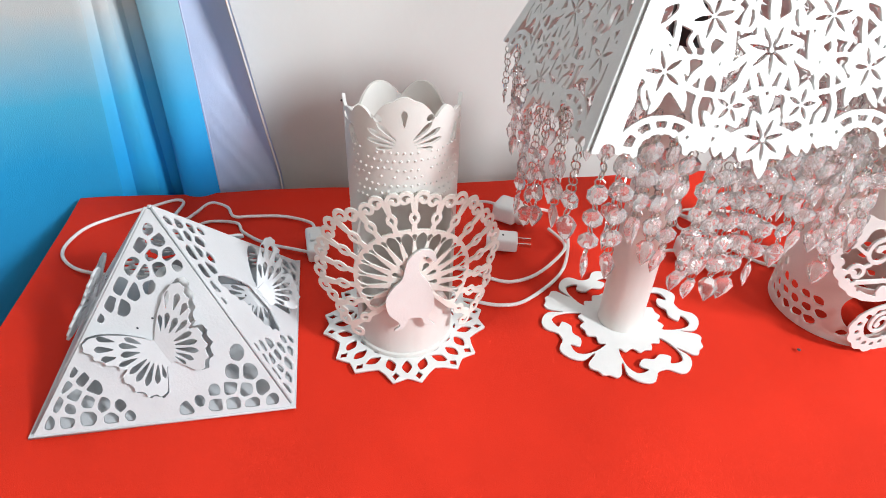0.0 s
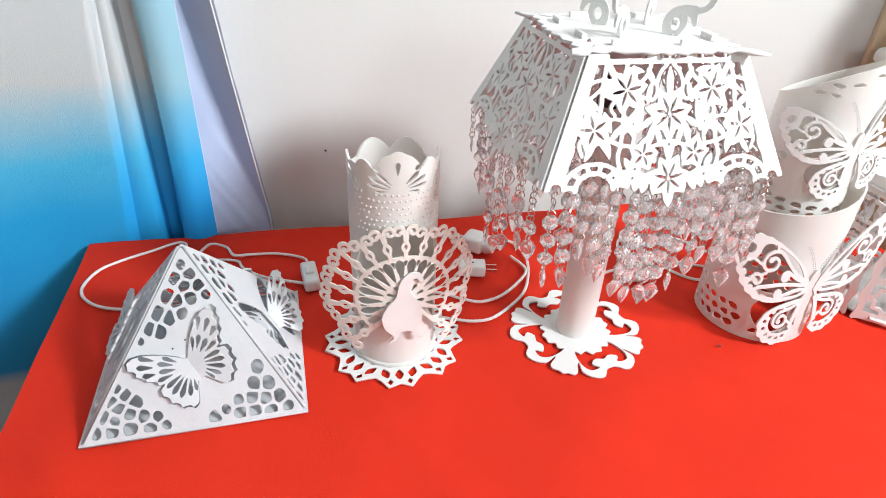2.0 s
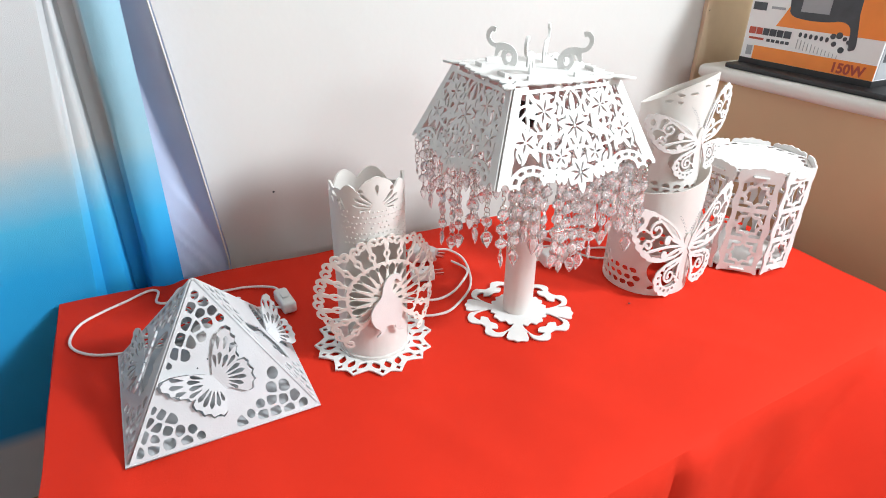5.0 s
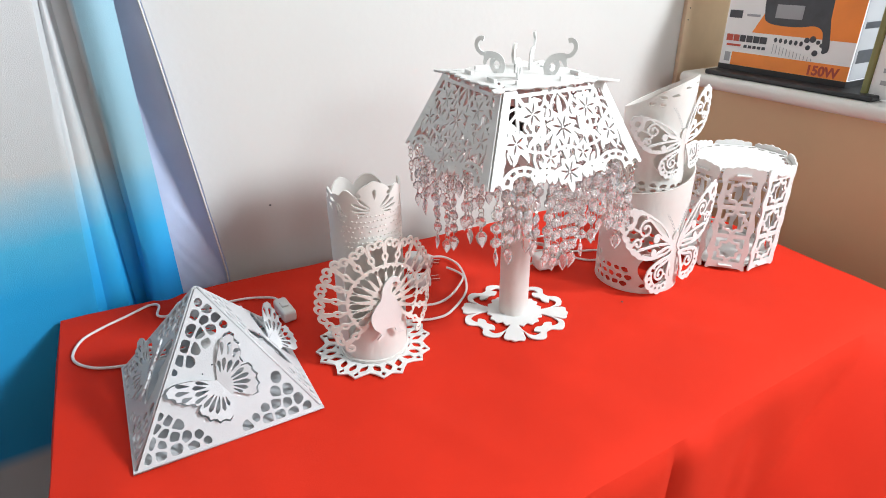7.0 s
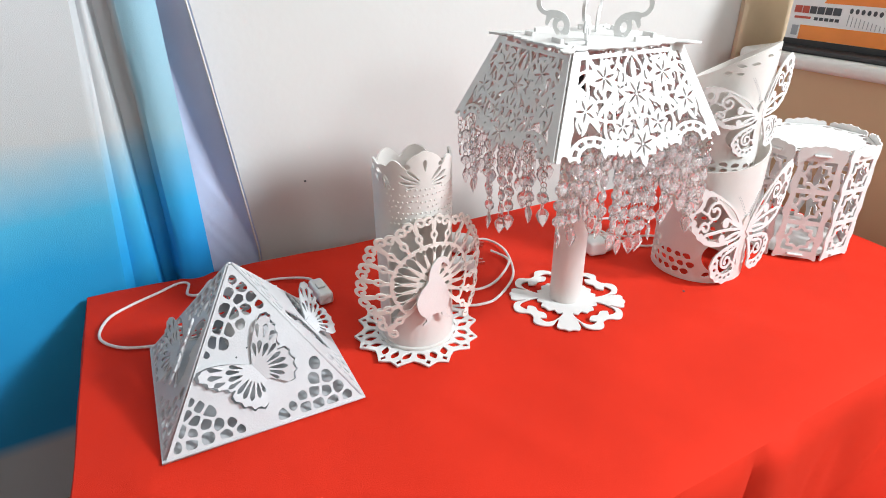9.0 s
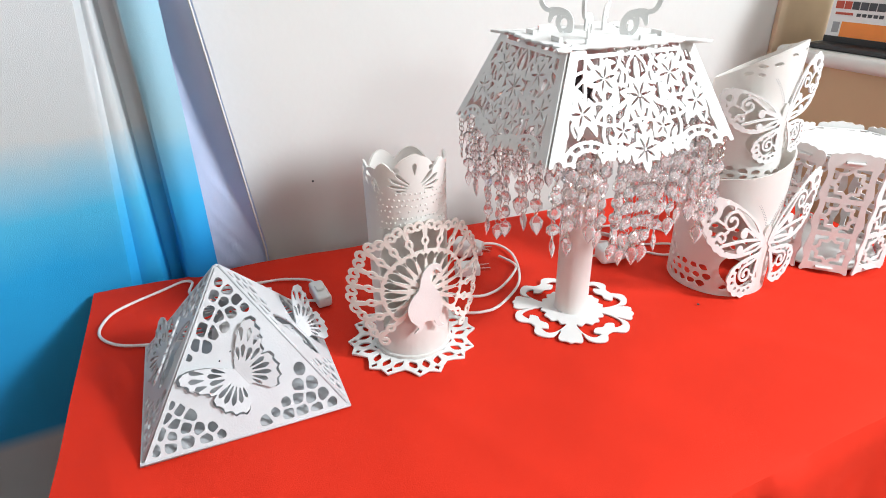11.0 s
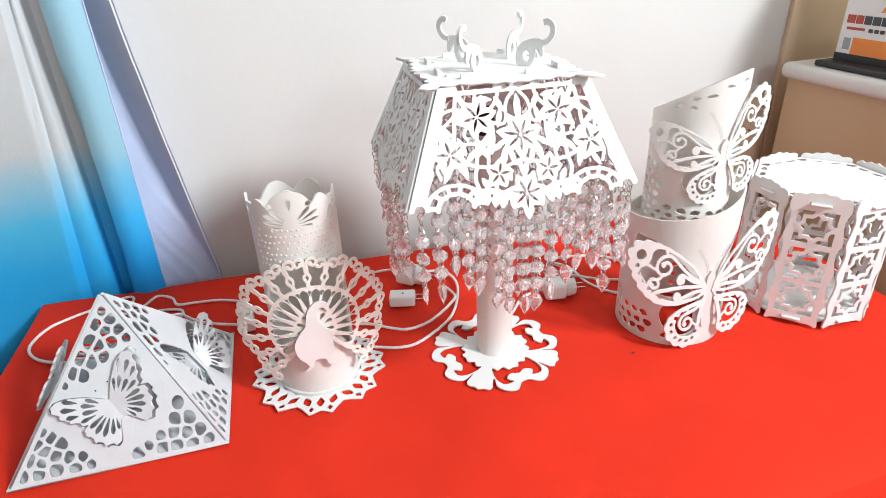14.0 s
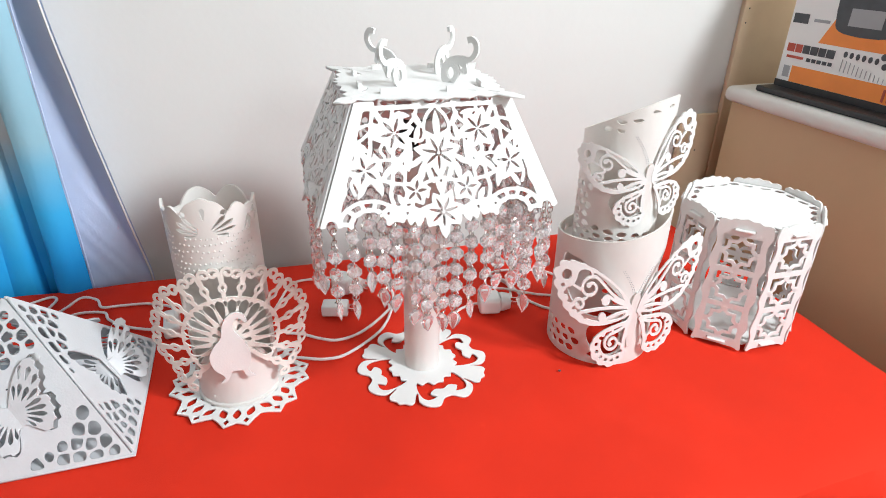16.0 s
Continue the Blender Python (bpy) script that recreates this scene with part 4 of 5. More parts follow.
    for q in range(4):
        for i, n, back in [(i, 15, 0) for i in range(15)] + [(i, 11, .014) for i in range(11)]:
            if q == 3 and (back or i % 3 == 1):
                continue
            u = (i + .5) / n * 2 - 1 + rng.uniform(-.02, .02)
            x = u * (wb / 2 - .006 - back)
            arch = min(abs(abs(x) - .070) / .02, 1)
            hang = zb - .003 + (.012 * math.sqrt(max(0, 1 - arch ** 2)) if arch < 1 else 0) - (.010 if abs(x) < .02 else 0)
            beads = int(round(2.3 + 2.4 * math.cos(u * 1.4) + rng.uniform(-.6, .6)))
            chain = 1 if abs(u) < .8 or q == 3 else 4
            if q == 3:
                # the side away from the windows hangs on longer ring chains
                chain = 9 if u < -.62 else 5 + rng.randint(0, 2)
                beads = 0 if u < -.62 else max(1, beads - 2)
            y = -wb / 2 + back + rng.uniform(-.002, .002)
            hang += back * .9
            m0 = pose(0, 0, 0, 0, 0, 90 * q) @ pose(x, y, hang)
            top = (chain - 1) * .0062
            strand = part("crystal_strand", tube([(0, 0, 0), (0, 0, -.004 - top - beads * PITCH)], .00025, 5), STEEL, lamp, "strand of clear crystal beads on steel rings", m0)
            for k in range(chain - 1):
                part("ring", link, None, strand, "", pose(0, 0, -.0012 - k * .0062, 90, 0, rng.uniform(0, 50) + 90 * (k % 2)))
            for k in range(beads + 1):
                part("ring", link, None, strand, "", pose(0, 0, -.0012 - top - k * PITCH, 90, 0, rng.uniform(0, 180)))
            for k in range(beads):
                part("bead", bead, None, strand, "", pose(0, 0, -.0104 - top - k * PITCH, rng.uniform(-10, 10), 0, rng.uniform(-42, 42)))
            if chain < 8 or i % 2:
                part("drop", drop, None, strand, "leaf-shaped clear drop", pose(0, 0, -.0030 - top - beads * PITCH, rng.uniform(-6, 6), rng.uniform(-6, 6), rng.uniform(-70, 70)))
    return lamp


crystal_lamp()


# ---- stacked pipe lamp with butterflies ----
def inset_loop(loop, d):
    """Moves a loop inwards by d(x, y)."""
    n = len(loop)
    area = sum(loop[i][0] * loop[(i + 1) % n][1] - loop[(i + 1) % n][0] * loop[i][1] for i in range(n))
    sign = 1 if area > 0 else -1
    out = []
    for i in range(n):
        a, b = loop[(i - 2) % n], loop[(i + 2) % n]
        tx, ty = b[0] - a[0], b[1] - a[1]
        L = math.hypot(tx, ty) or 1
        k = d(*loop[i])
        out.append((loop[i][0] - sign * ty / L * k, loop[i][1] + sign * tx / L * k))
    return out


FORE = [(.02, .0), (.07, .15), (.22, .36), (.44, .56), (.66, .70), (.84, .745), (.96, .69), (1.0, .55), (.965, .38), (.88, .19), (.73, .03), (.52, -.055), (.30, -.065), (.14, -.045)]
HIND = [(.05, -.10), (.24, -.105), (.42, -.135), (.55, -.21), (.605, -.33), (.57, -.47), (.46, -.58), (.31, -.63), (.18, -.60), (.115, -.53), (.13, -.43), (.10, -.28), (.07, -.17)]


def scallop(loop, amp, n):
    """Waves along the outer side of a wing."""
    out = []
    L = 0
    for i, p in enumerate(loop):
        q = loop[i - 1]
        L += math.hypot(p[0] - q[0], p[1] - q[1]) if i else 0
        w = min(max((math.hypot(*p) - .42) / .18, 0), 1)
        k = 1 + amp * w * abs(math.sin(L * n))
        out.append((p[0] * k, p[1] * k))
    return out


def filigree_wing(k):
    """One side of a butterfly as lace: banded wings with dots and scrolls; root at the origin."""
    f = Fretwork(-.02 * k, 1.08 * k, -.70 * k, .82 * k, .0005)
    big = lambda loop: [(k * x, k * y) for x, y in loop]
    for src, eye, scrolls in ((FORE, (.865, .610, .060), (((.06, .09), (.58, .42), .135, -1), ((.08, .07), (.735, .240), .095, 1), ((.12, .03), (.44, .040), .050, 1), ((.09, .10), (.385, .225), .060, -1))),
                              (HIND, None, (((.06, -.12), (.315, -.325), .115, -1),))):
        outer = smooth_loop(src, 7)
        band = lambda x, y: .022 + .110 * min(max((math.hypot(x, y) - .35) / .3, 0), 1) * (.30 if (src is FORE and y > .74 * x + .10) else 1)
        inner = smooth_loop([(.10, .09), (.235, .335), (.45, .535), (.63, .64), (.72, .62), (.755, .535), (.82, .475), (.890, .455), (.870, .345), (.80, .20), (.685, .085), (.52, .000), (.30, -.032), (.15, -.020)], 4)
        if src is HIND:
            inner = smooth_loop([(.13, -.150), (.26, -.150), (.39, -.185), (.465, -.265), (.475, -.36), (.425, -.455), (.33, -.505), (.24, -.50), (.195, -.44), (.155, -.28)], 4)
            band = lambda x, y: .118 if math.hypot(x, y) > .40 else .02
        f.poly(big(scallop(outer, .038, 22)))
        f.poly(big(inner), False)
        for root, c, r, d in scrolls:
            a0 = math.atan2(c[1] - root[1], c[0] - root[0])
            sp = spiral(c[0], c[1], r, r * .30, a0 - d * 1.9, d * 1.25, 14)
            mid_pt = (root[0] * .5 + sp[0][0] * .5 - d * .05 * (sp[0][1] - root[1]), root[1] * .5 + sp[0][1] * .5 + d * .05 * (sp[0][0] - root[0]))
            f.stroke(big([root, mid_pt] + sp), .034 * k, .030 * k)
            f.disc(k * sp[-1][0], k * sp[-1][1], k * .030)
        mid = inset_loop(outer, lambda x, y: band(x, y) * .56)
        last = None
        for p in mid:
            if (src is FORE and (math.hypot(*p) < .60 or p[1] > .74 * p[0] + .02)) or band(*p) < .115 or p[0] < .16:
                continue
            if (last is None or math.hypot(p[0] - last[0], p[1] - last[1]) > .083) and not (eye and math.hypot(p[0] - eye[0], p[1] - eye[1]) < .125):
                f.disc(k * p[0], k * p[1], k * .027, False)
                last = p
        if eye:
            f.disc(k * eye[0], k * eye[1], k * eye[2], False)
    # short struts that hold the scrolls
    for a, b in (((.55, .55), (.56, .62)), ((.71, .42), (.80, .49)), ((.64, .31), (.67, .30)), ((.83, .25), (.88, .27)), ((.72, .14), (.76, .13)), ((.46, -.04), (.46, -.01)), ((.30, -.12), (.30, -.21)), ((.17, -.40), (.215, -.36)), ((.02, .0), (.10, -.12))):
        f.stroke(big([a, b]), .030 * k)
    return f.cut(.0022, 1)


def pipe_stage(lamp, r, zb, top_fn, body_z, k, face, pebbles, wings):
    """One pipe with two wing openings, its butterfly body and its two bent-out lace wings."""
    G = math.pi * r
    deg = r * math.pi / 180
    outline = [(-G + 2 * G * i / 72, zb) for i in range(73)] + [(-G + 2 * G * i / 120, top_fn(math.degrees((-G + 2 * G * i / 120) / r))) for i in range(120, -1, -1)]
    loops = [outline]
    for f in (1, -1):
        for src in (FORE, HIND):
            w = smooth_loop(src, 5)
            kw, roll, bow, sx, sy, swing = wings[0] if f > 0 else wings[1]
            a = radians(roll)
            loops.append([(f * (kw * (x * sx * math.cos(a) - y * sy * math.sin(a)) * .86 + .010), body_z + kw * (x * sx * math.sin(a) + y * sy * math.cos(a)) * .86) for x, y in w])
    rng = random.Random(17)
    for d, z, w, h in pebbles:
        hole = pebble(d * deg, z, w, h, rng.uniform(-.3, .3), rng)
        clear = all(math.hypot(x - u, y - v) > .0010 for x, y in hole for other in loops for u, v in other)
        if clear and not any(inside_poly(p, other) for p in hole for other in loops[1:]):
            loops.append(hole)
    bm = sheet(loops, .0025)
    slice_x(bm, -G, G, G / 32)
    part("pipe", wrap(bm, r, face), PVC, lamp, "white plastic pipe with a slanted rim and cut openings", smooth=True)
    body = sheet([smooth_loop([(0, .26), (-.05, .18), (-.055, 0), (-.06, -.25), (-.03, -.48), (0, -.55), (.03, -.48), (.06, -.25), (.055, 0), (.05, .18)], 4)], .003)
    transform(body, Matrix.Diagonal((k, k, 1, 1)))
    slice_x(body, -.06 * k, .06 * k, .02 * k)
    for v in body.verts:
        v.co.y += body_z
        v.co.z += .0026
    part("butterfly_body", wrap(body, r, face), PVC, lamp, "", smooth=True)
    # pricked lines of the feelers
    bits = []
    for f in (1, -1):
        for i in range(13):
            t = i / 12
            for off in (-.0012, .0012):
                b = bmesh.new()
                bmesh.ops.create_icosphere(b, subdivisions=1, radius=.0006)
                bits.append(transform(b, Matrix.Translation((f * (.004 + .017 * t ** 1.3 + off), body_z + k * .25 + .032 * t, .0026))))
    part("feelers", wrap(join(*bits), r, face), GREYP, lamp, "pricked dotted lines")
    for f in (1, -1):
        kw, roll, bow, sx, sy, swing = wings[0] if f > 0 else wings[1]
        w = transform(filigree_wing(kw), pose(0, 0, 0, 0, 0, roll) @ Matrix.Diagonal((sx, sy, 1, 1)))
        slice_x(w, 0, 1.05 * kw, .1 * kw)
        for v in w.verts:
            x = v.co.x
            a = bow * x / r
            # bowed less than the pipe, so that it stands off
            px, pz = (r / bow) * math.sin(a), (r / bow) * (math.cos(a) - 1)
            v.co = Vector((f * (px + .002), -(r + .004 + pz + v.co.z * .999), v.co.y + body_z))
        bmesh.ops.recalc_face_normals(w, faces=w.faces[:])
        part("wing", w, PAINT, lamp, "lace-cut butterfly wing bent outwards", pose(0, 0, 0, 0, 0, face + 90) @ pose(0, -r - .004, 0, 0, 0, swing) @ pose(0, r + .004, 0))


def butterfly_lamp():
    lamp = thing("butterfly_lamp", (.835, .056, 0), "two stacked white pipes with slanted rims and lace butterflies", "lamp")
    low = [(-152 + 12.5 * i + 6 * (j % 2), .014 + .0135 * j, .0135, .0108) for j in range(3) for i in range(8)] + [(-150 + 13 * i, .0550, .0125, .0105) for i in range(4)] + [(-146 + 13 * i, .069, .012, .010) for i in range(3)] + [(-150 + 13 * i, .083, .011, .009) for i in range(3)]
    low += [(-38 + 16 * i, .0145 - .001 * i, .0130, .0090) for i in range(2)] + [(-150 + 15 * i, .155 + .002 * i, .0085, .0100) for i in range(3)]
    low += [(70 + 14 * i, z, .0100, .0085) for z in (.020, .036, .052) for i in range(6)]
    pipe_stage(lamp, .0685, .0005, lambda d: .190 + .022 * math.cos(radians(d - 60)) - .005 * math.cos(radians(2 * d)), .0885, .106, -89, low, ((.1087, 6.7, .306, .90, 1.09, -7), (.1150, -9, .306, .875, 1.09, 2)))
    up = [(-128 + 15 * i + 5 * (j % 2), .206 + .0125 * j, .0112, .0092) for j in range(4) for i in range(4)] + [(-118 + 19 * i, .197 - .0016 * i, .0135, .0080) for i in range(8)] + [(-112 + 18 * i, .1855 - .001 * i, .0120, .0070) for i in range(9)] + [(-100 + 18 * i, .1745, .0110, .0065) for i in range(8)]
    up += [(-62, .3205, .0130, .0060), (-46, .3310, .0125, .0060), (-45, .3200, .0105, .0055), (-26, .3335, .0120, .0055), (-4, .3445, .0120, .0045), (20, .3490, .0110, .0045)]
    pipe_stage(lamp, .0500, .150, lambda d: .331 + .028 * math.cos(radians(d - 28)), .2615, .085, -89, up, ((.0790, 16, .06, .88, 1.12, 5), (.0790, -16.6, .57, .952, 1.041, -2.7)))
    part("inner_ring", lathe([(.0475, .150), (.066, .150), (.066, .153), (.0475, .153)], 40), PVC, lamp)
    return lamp


butterfly_lamp()


# ---- eight-sided lantern ----
def star_panel(w, h):
    out = []
    for i in range(17):
        y = h * i / 16
        out.append((w / 2 - (.0044 if i % 4 in (1, 2) else .0006 if i % 4 == 3 else .0022), y))
    # wavy crest above the lid
    top = [(w / 2 * u, h + d) for u, d in ((.90, .0030), (.74, .0052), (.56, .0040), (.40, .0072), (.20, .0066), (0, .0090))]
    top = top + [(-x, y) for x, y in reversed(top[:-1])]
    bottom = [(-w / 2 * .80, -.0012), (-w / 2 * .62, .0016), (w / 2 * .62, .0016), (w / 2 * .80, -.0012)]
    loops = [smooth_loop(out + top + [(-x, y) for x, y in reversed(out)] + bottom, 2)]
    s = .0232
    bits = []
    for c in range(3):
        cy = .0380 + c * .0545
        loops.append([(-s, cy - s), (s, cy - s), (s, cy + s), (-s, cy + s)])
        star = lambda r0, r1, n=8: [((r0 if i % 2 == 0 else r1) * math.cos(math.pi * i / n), cy + (r0 if i % 2 == 0 else r1) * math.sin(math.pi * i / n)) for i in range(2 * n)]
        bits.append(sheet([star(.0236, .0186), star(.0178, .0134)], .0032))
        for a in range(4):
            t = radians(90 * a)
            bits.append(ribbon([(.019 * math.cos(t), cy + .019 * math.sin(t)), (.0245 * math.cos(t), cy + .0245 * math.sin(t))], .009, .0031, .0001))
    loops.append([(-.013, h - .0090), (.013, h - .0090), (.013, h - .0055), (-.013, h - .0055)])
    loops.append([(-.013, .0055), (.013, .0055), (.013, .0090), (-.013, .0090)])
    return join(sheet(loops, .003), *bits)


def lantern():
    N, R, H = 8, .0940, .193
    lamp = thing("lantern", (1.0540, .0465, 0), "eight-sided white lantern with star-cut panels and a scalloped lid", "lantern", turn=-2)
    ap = R * math.cos(math.pi / N)
    w = 2 * R * math.sin(math.pi / N)
    me = bpy.data.meshes.new("star_panel")
    b = star_panel(w - .0012, H - .006)
    b.to_mesh(me)
    b.free()
    me.materials.append(PAINT)
    for q in range(N):
        turn = pose(0, 0, 0, 0, 0, 360 / N * q)
        part("star_panel", me, None, lamp, "board panel cut with three eight-pointed stars", turn @ pose(0, -ap, .0025, 90, 0, 0))
        part("tab", box(-.012, .012, -ap - .0075, -ap + .002, .0085, .0113, .0010), PAINT, lamp, "", turn)
        part("tab", box(-.012, .012, -ap - .0075, -ap + .002, H - .0125, H - .0095, .0010), PAINT, lamp, "", turn)
    # lid: ring of paired slits round a plain middle
    slots = []
    for q in range(N):
        a = 2 * math.pi * q / N - math.pi / 2
        for t0, t1, r0, r1 in ((-.34, -.03, .835, .925), (.03, .34, .835, .925)):
            quad = []
            for rr, s in ((r0, t0 * .7 + t1 * .3), (r0, t0 * .3 + t1 * .7), ((r0 + r1) / 2, t1), (r1, t0 * .2 + t1 * .8), (r1, t0 * .8 + t1 * .2), ((r0 + r1) / 2, t0)):
                x, y = ap * rr, ap * rr * .828 * s
                quad.append((x * math.cos(a) - y * math.sin(a), x * math.sin(a) + y * math.cos(a)))
            slots.append(quad)
        b = a + math.pi / N
        slots.append([(.885 * R * math.cos(b) + x * math.cos(b) - y * math.sin(b), .885 * R * math.sin(b) + x * math.sin(b) + y * math.cos(b)) for x, y in ((-.007, -.004), (-.001, -.0080), (.0045, -.006), (.0045, .006), (-.001, .0080), (-.007, .004))])
    rim = [(R * .975 * math.cos(2 * math.pi * (i + .5) / N), R * .975 * math.sin(2 * math.pi * (i + .5) / N)) for i in range(N)]
    part("lid", sheet([rim] + set_apart(slots, .0012), .003), PAINT, lamp, "flat lid with slits along its edge", pose(0, 0, H - .0085))
    part("floor_board", sheet([[(x * .97, y * .97) for x, y in rim]], .003), PAINT, lamp, "", pose(0, 0, .0075))
    return lamp


lantern()


# ---- cords, plugs and switches ----
def cord(pts, label):
    """A white lamp cord lying on the cloth."""
    line = smooth_loop([(x, y, z) for x, y, z in pts], 8, False)
    return solo("cord", tube(line, .0021, 8), CORD, label, "cord", smooth=True, group="lamp cords")


Z0 = .0024
cord([(.10, .205, Z0), (.05, .215, Z0), (-.018, .232, Z0), (-.051, .256, Z0), (-.064, .288, Z0), (-.052, .329, Z0), (-.023, .352, Z0), (.015, .371, Z0), (.048, .388, Z0), (.063, .374, .005), (.058, .341, .006), (.072, .33, .006), (.082, .35, Z0), (.098, .374, Z0),
      (.122, .360, Z0), (.135, .328, .0065), (.16, .332, Z0), (.200, .326, Z0), (.236, .30, .006), (.240, .268, .012)], "white lamp cord looped behind the pyramid lamp")
cord([(.241, .220, .012), (.230, .236, .006), (.179, .266, Z0), (.149, .295, Z0), (.138, .318, Z0), (.10, .325, Z0), (.085, .300, Z0), (.10, .24, Z0), (.115, .225, Z0)], "white lamp cord running back from the inline switch")
cord([(.405, .125, Z0), (.420, .118, Z0), (.447, .108, Z0), (.478, .112, Z0), (.53, .150, Z0), (.558, .196, Z0), (.574, .250, Z0), (.566, .290, Z0), (.540, .296, .006), (.528, .280, .011)], "white lamp cord curving round to a plug adapter")
cord([(.400, .185, Z0), (.422, .176, Z0), (.445, .158, Z0), (.470, .147, Z0), (.505, .157, Z0), (.545, .186, .0068), (.560, .215, Z0), (.55, .25, Z0)], "white lamp cord in a loose loop on the cloth")
cord([(.36, .19, Z0), (.39, .26, Z0), (.420, .325, Z0), (.458, .331, Z0), (.482, .322, .006), (.494, .301, .012)], "white lamp cord leading to a plug adapter")
cord([(.606, .115, Z0), (.630, .140, Z0), (.655, .168, Z0), (.683, .176, .006), (.700, .168, .010)], "white lamp cord behind the crystal lamp")
cord([(.742, .158, .010), (.755, .185, Z0), (.765, .225, Z0), (.745, .262, Z0), (.765, .225, .0066), (.775, .175, Z0), (.800, .136, Z0), (.835, .134, Z0), (.842, .160, Z0), (.80, .18, Z0), (.76, .20, .0066), (.73, .23, Z0), (.76, .27, Z0), (.84, .25, Z0), (.87, .20, Z0)], "white lamp cord tangled behind the butterfly lamp")


def inline_switch(at, turn):
    sw = thing("inline_switch", at, "white inline cord switch lying on the cloth", "switch", turn=turn)
    part("body", box(-.027, .027, -.011, .011, 0, .019, .004, 3), PLASTIC, sw, smooth=True)
    part("rocker", box(-.008, .008, -.006, .006, .0185, .0225, .0015), PLASTIC, sw, "small rocker")


inline_switch((.242, .245, .0005), 94)


def plug(at, turn):
    pl = thing("plug", at, "white two-pin plug lying on the cloth", "plug", turn=turn)
    part("body", box(-.021, .019, -.0125, .0125, 0, .018, .003, 3), PLASTIC, pl, smooth=True)
    part("screw", lathe([(.0001, .0186), (.0016, .0186), (.0016, .0175)], 10), DARK, pl, "small dark screw")
    for s in (1, -1):
        part("pin", box(.019, .036, s * .0062 - .0007, s * .0062 + .0007, .0065, .0115), STEEL, pl, "flat brass-coloured pin")


plug((.478, .221, .0005), -16)


def adapter(at, turn, label):
    pl = thing("plug_adapter", at, label, "plug")
    pl.rotation_euler = (0, 0, radians(turn))
    part("body", box(-.024, .010, -.017, .017, 0, .027, .006, 3), PLASTIC, pl, smooth=True)
    part("collar", lathe([(.0001, 0), (.014, 0), (.015, .004), (.012, .015), (.0001, .015)], 20), PLASTIC, pl, "", pose(.010, 0, .0138, 0, 90, 0), smooth=True)
    for s in (1, -1):
        part("pin", box(.024, .040, s * .0062 - .0007, s * .0062 + .0007, .011, .016), STEEL, pl)


adapter((.507, .281, .0005), -40, "white moulded plug adapter lying on the cloth")
adapter((.715, .162, .0005), -12, "white moulded plug lying behind the crystal lamp")

# ---- carton and other things on the chest ----
SZ = SHZ


def flat(y0, y1, z0, z1, d=.0006):
    return box(-d, 0, y0, y1, z0, z1)


